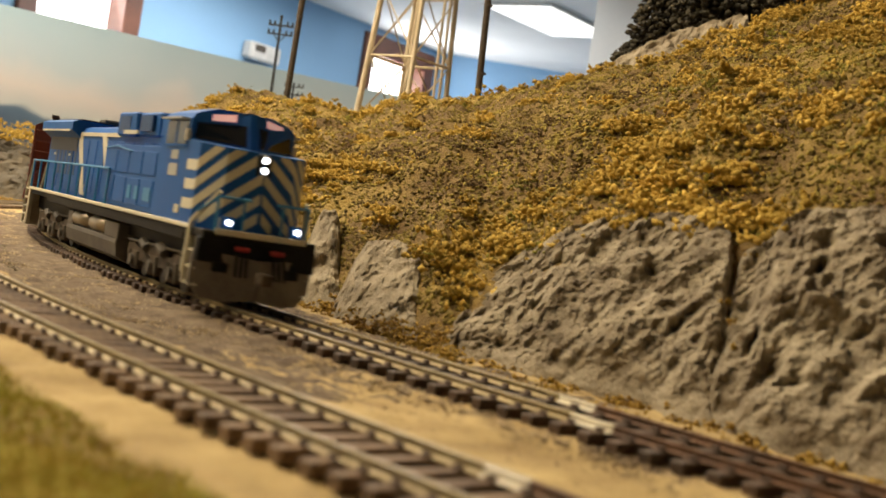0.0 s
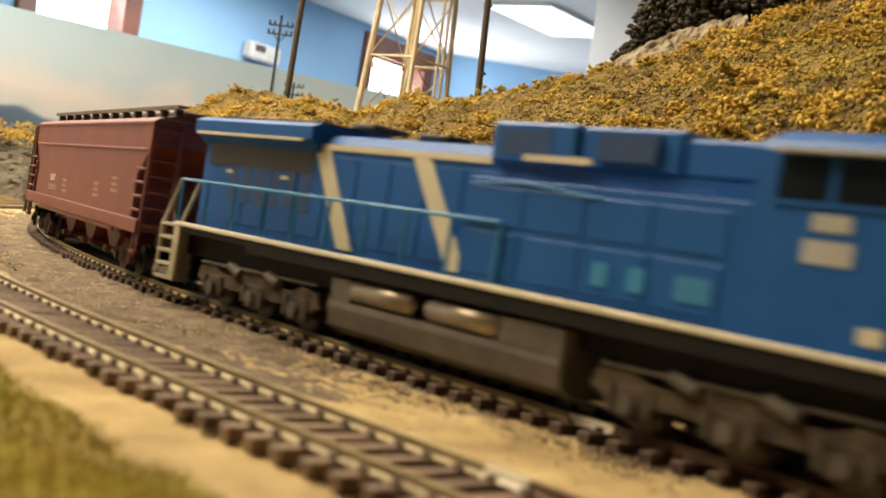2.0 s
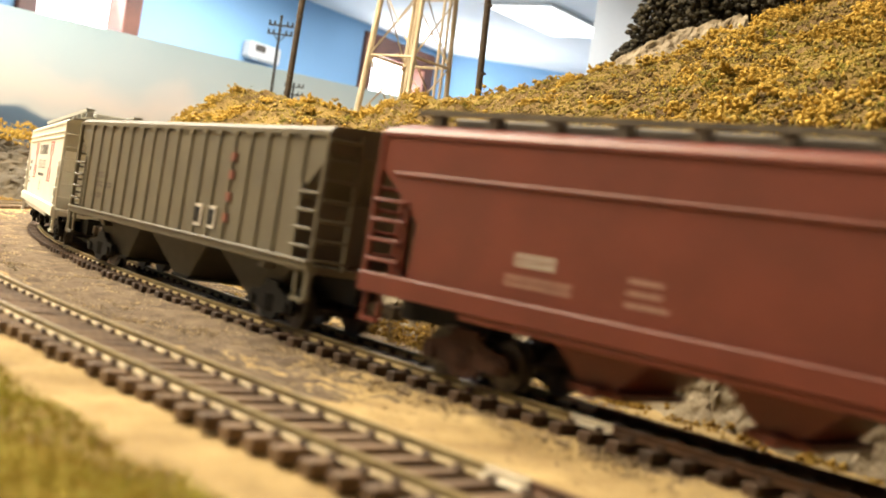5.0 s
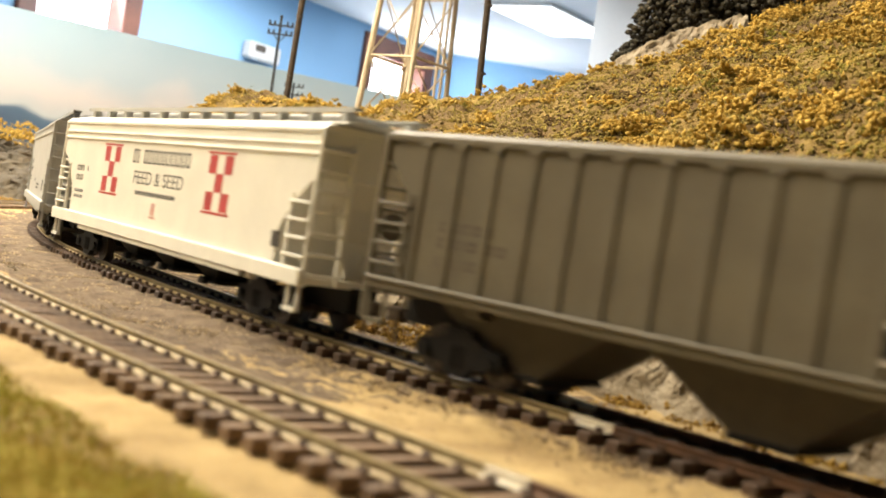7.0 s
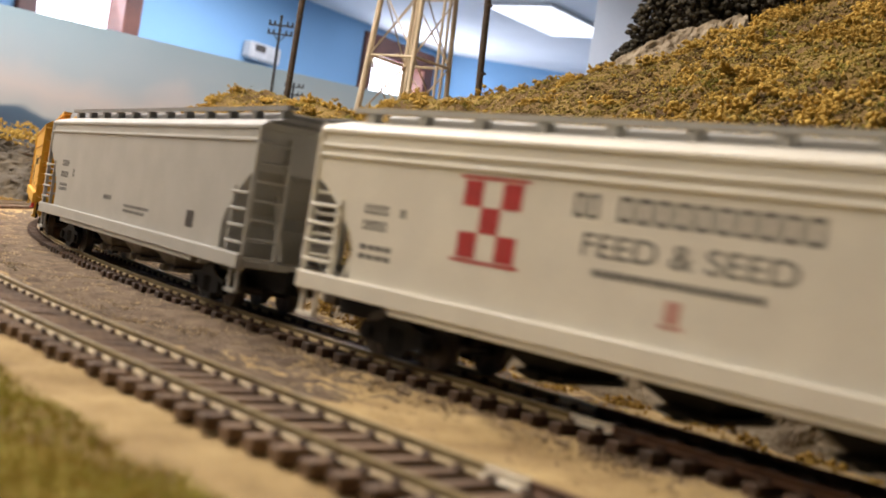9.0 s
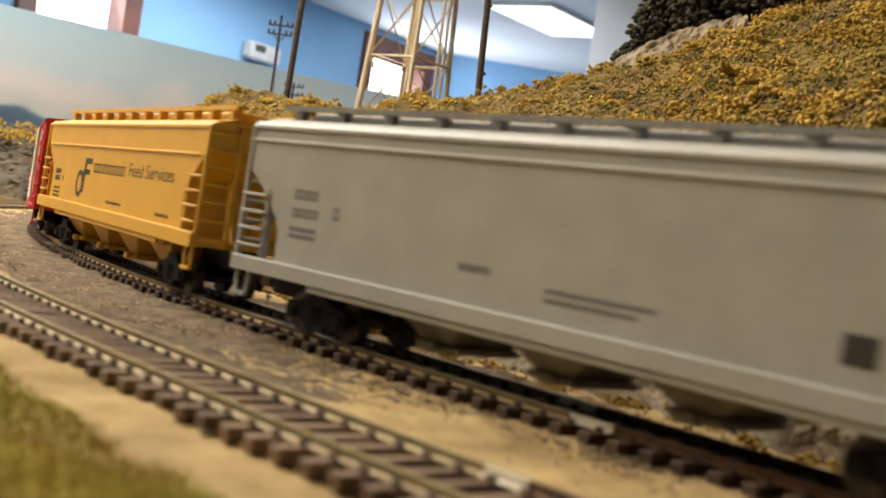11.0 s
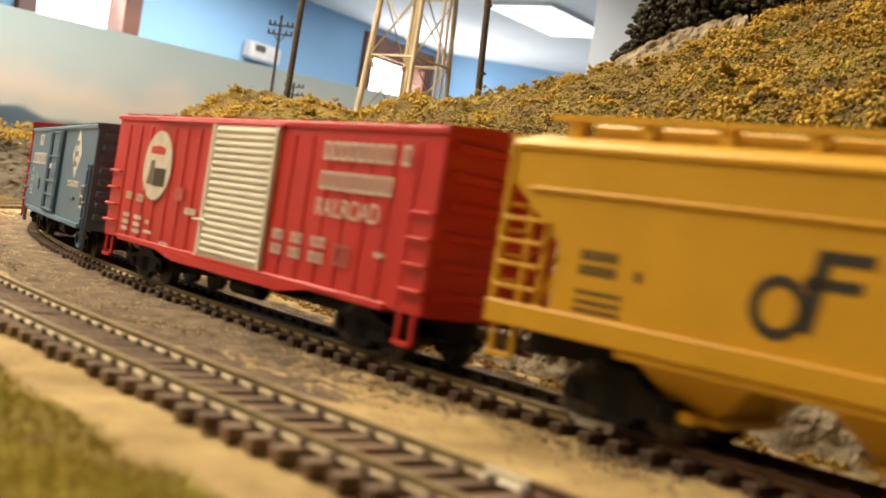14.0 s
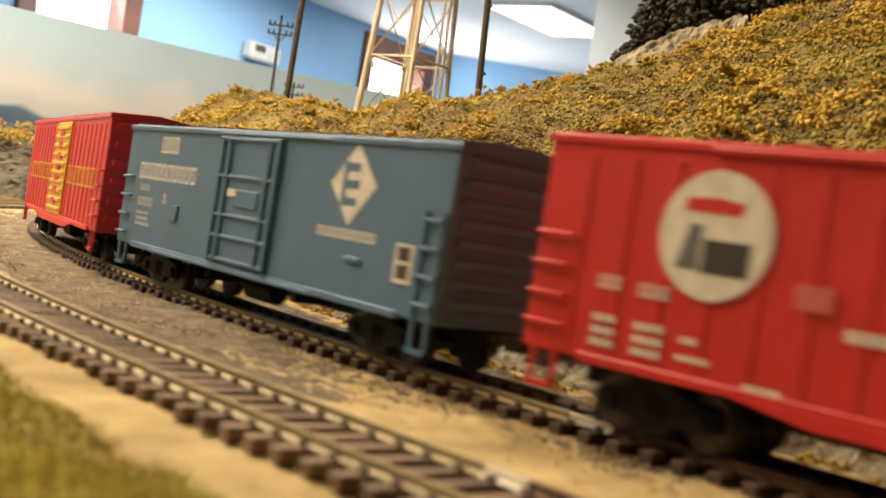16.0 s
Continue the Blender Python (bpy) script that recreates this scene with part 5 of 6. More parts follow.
def red_boxcar():
    ribs = [-86, -76, -66.5, -57, -47.5, -38, -28.5, 30, 39.5, 49, 58.5, 68, 77.5, 87]
    c, b, h, hw = boxcar("bright red boxcar with a white corrugated sliding door", 1.6917, 1.885, M_RED, 12.0, 53.6, ribs)
    door = pm("door", boxes((-18, 22.5, -hw - 0.9, -hw + 0.2, 13.0, 51.6), bevel=0.3), M_WHITE, c, "white corrugated sliding door")
    for i in range(19):
        z = 14.9 + 35.2 * i / 18
        pm("corrugation", boxes((-15.6, 20.2, -hw - 1.5, -hw - 0.7, z - 0.6, z + 0.6), bevel=0.3), M_WHITE, door)
    for x in (-17.2, 21.6):
        pm("door_edge", boxes((x - 0.9, x + 0.9, -hw - 1.5, -hw - 0.7, 13.0, 51.6), bevel=0.2), M_WHITE, door)
    pm("door_latch", boxes((-22, -14, -hw - 2.0, -hw - 1.4, 23, 23.8), bevel=0.15), M_WHITE, door)
    pm("door_rail", boxes((-60, 24, -hw - 1.1, -hw + 0.1, 51.6, 52.6), bevel=0.2), M_RED, c)
    pm("door_rail", boxes((-20, 62, -hw - 1.1, -hw + 0.1, 12.0, 13.0), bevel=0.2), M_RED, c)
    y = -hw - 0.5
    bm = bmesh.new()
    bmesh.ops.create_cone(bm, cap_ends=True, segments=40, radius1=11.2, radius2=11.2, depth=0.2, matrix=Matrix.Translation((-57, y - 0.1, 37.6)) @ Matrix.Rotation(math.pi / 2, 4, "X"))
    e = pm("round_emblem", bm, M_LETTER_WHITE, c, "white round emblem with dark and red marks")
    pm("emblem_red_mark", plate([(-63.5, 41.4), (-52.5, 41.2), (-51.6, 43.2), (-57, 44.0), (-63.5, 43.6)], y - 0.2, 0.1), M_RED, e)
    pm("emblem_dark_mark", plate([(-64, 31.4), (-59.5, 31.4), (-59.5, 39.2), (-62, 39.2)], y - 0.2, 0.1), M_LETTER_GREY, e)
    pm("emblem_dark_mark", plate(rect(-58.8, -49.5, 31.0, 36.8), y - 0.2, 0.1), M_LETTER_BLACK, e)
    m = M_LETTER_WHITE
    bars(c, "lettering", 46.5, 79, 44.2, 48.8, 8, y, m)
    bars(c, "lettering", 81.5, 85.5, 44.2, 48.8, 1, y, m)
    bars(c, "lettering", 46.5, 80, 36.8, 41.4, 9, y, m)
    words(c, "RAILROAD", 46.5, 75.5, 30.2, 34.8, y, m)
    for k, (x0, x1) in enumerate(((26, 32.5), (36, 42.5), (46.5, 54), (58, 66))):
        for z in (22.4, 18.6):
            if k < 3:
                bars(c, "lettering", x0, x1, z, z + 2.6, 3, y, m)
        if k == 3:
            bars(c, "lettering", x0, x1, 19.0, 24.2, 2, y, mat("faded_lettering", (0.45, 0.12, 0.11), rough=0.6, bump=0))
    bars(c, "lettering", 76, 80, 22.8, 24.0, 2, y, m)
    for x0, x1, zs in ((-80, -74.5, (25.6, 19.5, 17.2, 15.0)), (-70.5, -64, (25.2, 19.3, 17.0, 14.8))):
        for z in zs:
            bars(c, "lettering", x0, x1, z, z + (2.4 if z > 22 else 1.4), 3, y, m)
    bars(c, "lettering", -60.5, -57, 18.6, 19.8, 2, y, m)
    bars(c, "lettering", -61, -54, 15.6, 16.6, 4, y, m)
    pm("stencil_box", plate(rect(-40.5, -34, 27.6, 31.8), y, 0.1), mat("pale_red_stencil", (0.5, 0.10, 0.09), rough=0.6, bump=0), c)
    bars(c, "lettering", -31, -23, 24, 26.0, 3, y, m)
    bars(c, "lettering", -47, -40, 13.2, 14.2, 3, y, m)
    ladder(c, 88.5, h - 0.4, [17.2, 22.8, 28.5, 34.2], -hw, M_RED, post=False, r=0.5)
    ladder(c, -h + 0.4, -87.5, [17.2, 22.8, 28.5, 34.2], -hw, M_RED, post=False, r=0.5)


def blue_boxcar():
    c, b, h, hw = boxcar("slate blue boxcar with a plug door and white diamond mark", 1.9091, 2.0922, M_TEAL, 11.0, 50.4, [], end_ribs=8, sill_drop=False)
    door = pm("door", boxes((-20, 15.5, -hw - 0.7, -hw + 0.2, 12.4, 48.6), bevel=0.3), M_TEAL, c, "slate blue plug door")
    for x in (-19, -14.2, 9.6, 14.6):
        pm("door_post", boxes((x - 0.8, x + 0.8, -hw - 1.6, -hw - 0.6, 12.6, 48.4), bevel=0.25), M_TEAL, door)
    for z in (13.6, 20.0, 26.0, 37.0, 47.6):
        pm("door_bar", boxes((-20, 15.5, -hw - 1.4, -hw - 0.6, z - 0.5, z + 0.5), bevel=0.2), M_TEAL, door)
    pm("door_panel", boxes((-8, 6, -hw - 1.2, -hw - 0.6, 28.6, 33.6), bevel=0.2), M_TEAL, door)
    pm("lock_mark", plate(rect(-12, -7, 31.5, 33.6), -hw - 1.0, 0.3), M_LETTER_WHITE, door)
    pm("door_track", boxes((-62, 40, -hw - 1.0, -hw + 0.1, 10.2, 11.4), bevel=0.2), M_TEAL, c)
    pm("door_rail", boxes((-22, 42, -hw - 0.9, -hw + 0.1, 48.8, 49.6), bevel=0.2), M_TEAL, c)
    m, y = M_LETTER_WHITE, -hw
    dia = pm("diamond_mark", plate([(51.6, 29.0), (61.8, 38.8), (51.6, 48.6), (41.4, 38.8)], y, 0.12), m, c, "white diamond with blue bars")
    for z, w in ((43.0, 3.6), (38.8, 4.6), (34.6, 3.6)):
        pm("diamond_bar", plate(rect(51.6 - w, 51.6 + w * 0.6, z - 1.0, z + 1.0), y - 0.12, 0.1), M_TEAL, dia)
    pm("diamond_stem", plate(rect(46.9, 48.6, 33.4, 44.2), y - 0.12, 0.1), M_TEAL, dia)
    bars(c, "lettering", 38, 65, 25.6, 28.0, 11, y, m)
    bars(c, "lettering", -65, -51.5, 41.8, 47.0, 4, y, m)
    bars(c, "lettering", -80, -36, 33.0, 38.2, 10, y, m)
    for z, x1, t in ((29.0, -70, 2.2), (24.2, -66, 2.8), (21.4, -68, 1.0), (19.6, -68, 1.0), (17.8, -66, 1.0)):
        bars(c, "lettering", -78, x1, z, z + t, 4, y, mat("dim_lettering", (0.35, 0.40, 0.42), rough=0.6, bump=0))
    bars(c, "lettering", -58, -56, 26, 29, 1, y, m)
    pm("hatch", boxes((-50, -45.5, y - 0.7, y, 21, 26), bevel=0.2), M_TEAL, c)
    pm("hatch", boxes((53, 60, y - 0.7, y, 20.5, 21.8), bevel=0.2), M_TEAL, c)
    f = pm("placard_frame", plate(rect(73.6, 80.6, 18.2, 27.0), y, 0.2), m, c, "pale frame round two brown placards")
    for z in (19.2, 23.2):
        pm("placard", plate(rect(74.8, 79.4, z, z + 3.2), y - 0.2, 0.1), M_TRUCK, f)
    ladder(c, 83.5, h - 1.5, [14.6, 20.6, 26.8, 33.0], -hw, M_TEAL)
    ladder(c, -h + 1.0, -h + 7.5, [14.6, 20.6, 26.8, 33.0], -hw, M_TEAL, post=False)


def far_boxcar():
    ribs = [-88 + 9.3 * i for i in range(20) if not -21 < -88 + 9.3 * i < 21]
    c, b, h, hw = boxcar("red ribbed boxcar with a yellow door and band", 2.1152, 2.308, M_RED, 11.5, 54.2, ribs)
    door = pm("door", boxes((-17, 18, -hw - 0.9, -hw + 0.2, 12.6, 52), bevel=0.3), M_YELLOW, c, "yellow sliding door")
    for i in range(10):
        z = 15 + 34.5 * i / 9
        pm("corrugation", boxes((-15, 16, -hw - 1.6, -hw - 0.7, z - 0.9, z + 0.9), bevel=0.4), M_YELLOW, door)
    for i in range(7):
        pm("door_mark", plate(rect(-4, 6, 17 + 4.8 * i, 19.6 + 4.8 * i), -hw - 1.5, 0.15), M_RED, door)
    for x0, x1 in ((-84, -20), (22, 86)):
        bars(c, "yellow_band", x0, x1, 26.5, 34.0, 9, -hw - 0.45, M_YELLOW)
    ladder(c, 86, h - 0.6, [17, 22.5, 28, 33.5], -hw, M_RED, post=False)


# ---- the locomotive ----
def loco_truck(car, x):
    t = new("truck")
    t.parent = car
    t.location = (x * 0.001, 0, 0)
    wheels = []
    out = [(-32, 7), (-31, 10.5), (-24, 11.5), (-18, 9.5), (-10, 9.5), (-6, 12.5), (6, 12.5), (10, 9.5), (18, 9.5), (24, 11.5), (31, 10.5), (32, 7),
           (28, 5.5), (26, 2.6), (18, 2.6), (16, 5.6), (6, 5.6), (4, 2.6), (-4, 2.6), (-6, 5.6), (-16, 5.6), (-18, 2.6), (-26, 2.6), (-28, 5.5)]
    for s in (-1, 1):
        y = s * 13.4
        f = pm("side_frame", extrude_y(bmesh.new(), out, y - 0.9, y + 0.9), M_TRUCK, t)
        for k in (-22, 0, 22):
            pm("axle_box", boxes((k - 3.2, k + 3.2, y + s * 0.4 - 0.9, y + s * 0.4 + 1.4, 2.2, 8.6), bevel=0.5), M_TRUCK, f)
            bm = bmesh.new()
            rod(bm, (k, y + s * 1.4, 5.2), (k, y + s * 2.6, 5.2), 1.9, 12)
            pm("journal_cap", bm, M_UNDER, f)
            for e in (-4.6, 4.6):
                bm = bmesh.new()
                rod(bm, (k + e, y + s * 1.0, 3.4), (k + e, y + s * 1.0, 8.4), 0.9, 8)
                pm("spring", bm, M_UNDER, f)
        bm = bmesh.new()
        rod(bm, (-13, y + s * 1.4, 12.2), (-7, y + s * 1.4, 10.4), 1.5, 10)
        rod(bm, (7, y + s * 1.4, 12.2), (13, y + s * 1.4, 10.4), 1.5, 10)
        pm("brake_cylinder", bm, M_UNDER, f)
        bm = bmesh.new()
        rod(bm, (-30, y + s * 1.2, 11.6), (30, y + s * 1.2, 12.6), 0.45, 6)
        pm("brake_pipe", bm, M_UNDER, f)
    pm("bolster", boxes((-30, 30, -11, 11, 7, 12), bevel=0.5), M_BLACK, t)
    for k in (-22, 0, 22):
        bm = bmesh.new()
        rod(bm, (0, -9.2, 0), (0, 9.2, 0), 1.3, 8)
        for s in (-1, 1):
            disc(bm, 0, s * 8.9, 0, 5.8, 2.4, 22)
            disc(bm, 0, s * 7.5, 0, 6.5, 0.7, 22)
        w = pm("wheelset", bm, M_STEEL, t, "steel wheels on an axle")
        w.location = (k * 0.001, 0, 0.0058)
        wheels.append((w, k * 0.001, 0.0058))
    return wheels


NOSE = [(106.0, -16.8), (119.0, -16.8), (127.4, -10.5), (131.0, 0.0)]
NOSE_U = [0.0, 13.0, 23.5, 34.6]


def nose_point(u, z, side, proud=0.0):
    x = float(np.interp(u, NOSE_U, [p[0] for p in NOSE]))
    y = float(np.interp(u, NOSE_U, [p[1] for p in NOSE]))
    lean = (z - 22.0) * 0.12 * min(max((u - 11) / 18, 0), 1)
    nx, ny = (0, -1) if u < 12.9 else ((0.6, -0.8) if u < 23.4 else (0.94, -0.32))
    return Vector((x - lean + nx * proud, (y + ny * proud) * side, z))


def nose_top(u):
    return float(np.interp(u, NOSE_U, [47.0, 46.0, 45.5, 45.5]))


def nose_stripe(car, z0, thick=3.1, u0=2.5, u1=34.6):
    for side in (1, -1):
        bm = bmesh.new()
        prev = None
        for u in np.arange(u0, u1 + 0.01, 0.8):
            zc = z0 + max(0.0, u - 12.5) * 0.78
            lo, hi = zc, min(zc + thick, nose_top(u) - 0.3)
            if hi - lo < 0.25:
                break
            quad = [bm.verts.new(nose_point(float(u), z, side, pr)) for z in (lo, hi) for pr in (0.02, 0.18)]
            if prev:
                a, b = prev, quad
                for i, j in ((0, 1), (1, 3), (3, 2), (2, 0)):
                    bm.faces.new((a[i], a[j], b[j], b[i]))
            prev = quad
        bmesh.ops.recalc_face_normals(bm, faces=bm.faces[:])
        pm("nose_stripe", bm, M_CREAM, car)


def locomotive():
    car = thing("locomotive", "blue diesel locomotive with cream chevrons and lit headlights", "locomotive", group="train cars")
    # frame and walkway
    pm("frame", boxes((-121.5, 126, -13, 13, 12.5, 20.5), (-121.5, 126, -17.6, 17.6, 18.6, 21.0), bevel=0.2), M_BLACK, car)
    for s in (-1, 1):
        pm("walkway_edge", boxes((-122, 124, s * 17.9 - 0.5, s * 17.9 + 0.4, 20.5, 21.8), bevel=0.2), M_CREAM, car, "cream painted walkway edge")
        pm("side_skirt", boxes((-80, 118, s * 17.4 - 0.5, s * 17.4 + 0.3, 17.0, 20.0), bevel=0.15), M_BLACK, car)
    # long hood
    hood = pm("long_hood", extrude_x(bmesh.new(), [(-12, 21), (-12, 48.6), (-10.6, 50.8), (-8, 51.6), (8, 51.6), (10.6, 50.8), (12, 48.6), (12, 21)], -120.5, 79), M_BLUE, car, smooth=False)
    for s in (-1, 1):
        y = s * 12
        pm("cream_line", boxes((-60, 8, y - 0.5, y + 0.5, 47.2, 48.7)), M_CREAM, hood)
        pm("cream_line", boxes((20, 39, s * 14.4 - 0.3, s * 14.4 + 0.3, 48.2, 49.6)), M_CREAM, hood)
        for x, dx in ((-61, 16.0), (-19.5, 18.0)):
            pm("cream_slash", extrude_y(bmesh.new(), [(x, 47.4), (x + 6.6, 47.4), (x + 6.6 + dx, 22.6), (x + dx, 22.6)], y - 0.5, y + 0.5), M_CREAM, hood)
        for i in range(13):
            x = -108 + 13.6 * i
            pm("hood_door", boxes((x, x + 12.4, y - 0.28, y + 0.28, 24, 45.5), bevel=0.12), M_BLUE, hood)
        for i in range(6):
            x = -104 + i * 7.6
            pm("hood_vent", boxes((x, x + 5, y - 0.42, y + 0.42, 30, 43), bevel=0.1), mat("deep_blue_vent", (0.008, 0.045, 0.15), rough=0.5) if i == 0 and s == -1 else bpy.data.materials["deep_blue_vent"], hood)
        pm("equipment_box", boxes((7, 79, s * 14.0 - 2.6, s * 14.0 + 2.6, 22, 44.0), bevel=0.15), M_BLUE, car)
        for x in (9, 26, 43, 60):
            pm("box_door", boxes((x, x + 15.5, s * 16.6 - 0.25, s * 16.6 + 0.25, 34.0, 42.0), bevel=0.15), M_BLUE, car)
            pm("box_door", boxes((x, x + 15.5, s * 16.6 - 0.25, s * 16.6 + 0.25, 23.4, 32.6), bevel=0.15), M_BLUE, car)
        for x in (46, 55, 66):
            pm("louvre", boxes((x, x + (4 if x < 60 else 8), s * 16.9 - 0.2, s * 16.9 + 0.2, 25.5, 30)), M_RAILING, car)
    bm = bmesh.new()
    extrude_x(bm, [(-11.5, 45.6), (-16.4, 49.2), (-16.4, 52.6), (-14, 53.8), (14, 53.8), (16.4, 52.6), (16.4, 49.2), (11.5, 45.6)], -121.5, -58)
    rad = pm("radiator_housing", bm, M_BLUE, car)
    pm("cream_line", boxes((-120, -62, -16.6, -16.2, 48.6, 49.4)), M_CREAM, rad)
    pm("roof_grille", boxes((-112, -62, -12, 12, 53.9, 54.6), bevel=0.2), M_BLACK, rad)
    for x in (-118, -62):
        pm("roof_vent", boxes((x + 6, x + 16, -6, 6, 54.0, 55.4), bevel=0.3), M_UNDER, rad)
    pm("exhaust_outlet", boxes((-30, -18, -4, 4, 51.4, 54.0), bevel=0.5), M_BLACK, hood)
    inv = pm("inverter_cabinet", boxes((9, 34, -14.2, 14.2, 47.5, 56.4), bevel=0.7), M_BLUE, car)
    pm("dynamic_brake_box", boxes((34.1, 60, -13, 13, 47.5, 56.2), bevel=0.7), M_BLUE, car)
    pm("roof_box", boxes((60.1, 78, -12.5, 12.5, 47.5, 54.8), bevel=0.7), M_BLUE, car)
    for x in (12, 40):
        pm("intake_grille", boxes((x, x + 15, -14.35, -13.2, 49.4, 54.8)), bpy.data.materials["deep_blue_vent"], inv)
    # cab
    cab = pm("cab", extrude_x(bmesh.new(), [(-16.8, 21), (-16.8, 53.2), (-15.6, 55.0), (-9, 57.4), (9, 57.4), (15.6, 55.0), (16.8, 53.2), (16.8, 21)], 79.2, 107), M_BLUE, car)
    front = bmesh.new()
    low = [(107, -16.8, 46.3), (117.5, -1.0, 45.4), (117.5, 1.0, 45.4), (107, 16.8, 46.3)]
    hi = [(107, -15.6, 55.0), (113.0, -1.0, 57.3), (113.0, 1.0, 57.3), (107, 15.6, 55.0)]
    va, vb = [front.verts.new(v) for v in low], [front.verts.new(v) for v in hi]
    for i in range(3):
        front.faces.new((va[i], va[i + 1], vb[i + 1], vb[i]))
    front.faces.new(va[::-1]), front.faces.new(vb)
    front.faces.new((va[0], vb[0], vb[3], va[3]))
    bmesh.ops.recalc_face_normals(front, faces=front.faces[:])
    fr = pm("cab_front", front, M_BLUE, car)

    def on_front(i, u, v, proud):
        a, b = Vector(low[i]).lerp(Vector(low[i + 1]), u), Vector(hi[i]).lerp(Vector(hi[i + 1]), u)
        n = (Vector(low[i + 1]) - Vector(low[i])).cross(Vector(hi[i]) - Vector(low[i])).normalized()
        return a.lerp(b, v) + n * proud

    def front_panel(name, i, u0, u1, v0, v1, material, label=""):
        bm = bmesh.new()
        vs = [[bm.verts.new(on_front(i, u, v, p)) for u, v in ((u0, v0), (u1, v0), (u1, v1), (u0, v1))] for p in (0.02, 0.25)]
        for k in range(4):
            j = (k + 1) % 4
            bm.faces.new((vs[0][k], vs[0][j], vs[1][j], vs[1][k]))
        bm.faces.new(vs[1]), bm.faces.new(vs[0][::-1])
        bmesh.ops.recalc_face_normals(bm, faces=bm.faces[:])
        return pm(name, bm, material, fr, label)

    front_panel("windshield", 0, 0.06, 0.93, 0.12, 0.66, M_GLASS, "dark cab windshield")
    front_panel("windshield", 2, 0.07, 0.94, 0.12, 0.66, M_GLASS, "dark cab windshield")
    front_panel("number_board", 0, 0.30, 0.74, 0.75, 0.95, M_BOARD, "lit number board with plain bars")
    front_panel("number_board", 2, 0.26, 0.70, 0.75, 0.95, M_BOARD, "lit number board with plain bars")
    for s in (-1, 1):
        y = s * 16.8
        w = pm("side_window", boxes((83.5, 104.5, y - 0.25, y + 0.25, 45.0, 52.4), bevel=0.1), M_GLASS, cab, "dark cab side window")
        pm("window_post", boxes((93.4, 94.6, y - 0.4, y + 0.4, 45.0, 52.4)), M_BLUE, w)
        pm("window_frame", boxes((83, 105, y - 0.45, y + 0.45, 44.2, 45.0)), M_BLUE, w)
        pm("sun_visor", boxes((83.5, 105, y + s * 1.2 - 1.6, y + s * 1.2 + 1.6, 52.6, 53.2)), M_GREY, cab)
        pm("number_panel", plate(rect(91, 98, 40.4, 43.2), y if s < 0 else y + 0.3, 0.2), M_LETTER_PALE if s > 0 else M_GREY, cab)
        pm("emblem", plate(rect(90, 99, 35.2, 39.0), y if s < 0 else y + 0.3, 0.2), M_GREY, cab)
        pm("cream_block", plate(rect(102, 106, 24.0, 26.6), y if s < 0 else y + 0.3, 0.2), M_CREAM, cab)
        pm("mirror", boxes((105.4, 107.0, y + s * 0.4 - 0.8, y + s * 0.4 + 0.8, 46.2, 49.8), bevel=0.2), M_CREAM, cab)
    # nose
    nose = bmesh.new()
    us = [0, 6, 13, 16, 20, 23.5, 27, 31, 34.6]
    ring = {}
    for side in (1, -1):
        for u in us:
            for k, z in enumerate((21.0, 30.0, 38.0, nose_top(u))):
                if side < 0 and u == 34.6:
                    ring[(side, u, k)] = ring[(1, u, k)]
                else:
                    ring[(side, u, k)] = nose.verts.new(nose_point(u, z, side))
        for a, b in zip(us, us[1:]):
            for k in range(3):
                nose.faces.new((ring[(side, a, k)], ring[(side, b, k)], ring[(side, b, k + 1)], ring[(side, a, k + 1)]))
    nose.faces.new([ring[(1, u, 3)] for u in us] + [ring[(-1, u, 3)] for u in us[-2::-1]])
    nose.faces.new([ring[(1, u, 0)] for u in us] + [ring[(-1, u, 0)] for u in us[-2::-1]])
    bmesh.ops.recalc_face_normals(nose, faces=nose.faces[:])
    ns = pm("nose", nose, M_BLUE, car)
    for z0 in (37.6, 31.8, 26.0):
        nose_stripe(car, z0)
    nose_stripe(car, 19.4, u0=16.0)
    nose_stripe(car, 13.4, u0=23.0)
    nose_stripe(car, 8.0, u0=30.0)
    for s in (-1, 1):
        bm = bmesh.new()
        rod(bm, (132.5, s * 13.5, 32.5), (123.2, s * 17.5, 23.0), 0.8, 6)
        rod(bm, (123.2, s * 17.5, 23.0), (122.4, s * 17.8, 8), 0.9, 6)
        pm("step_rail", bm, M_CREAM, car, "cream step rail")
    hl = pm("headlight_box", boxes((124.5, 128.6, -2.3, 2.3, 38.4, 44.8), bevel=0.4), M_BLACK, ns)
    for z in (43.4, 40.4):
        bm = bmesh.new()
        rod(bm, (128.4, 0, z), (129.2, 0, z), 0.9, 14)
        pm("headlight", bm, M_LAMP, hl, "lit headlight")
    # front deck, pilot, ditch lights
    pm("front_deck", boxes((126, 134.5, -17.5, 17.5, 18.8, 21.2), bevel=0.3), M_BLACK, car)
    pm("deck_edge", boxes((134.2, 135, -14, 14, 20.2, 22.0), bevel=0.2), M_CREAM, car)
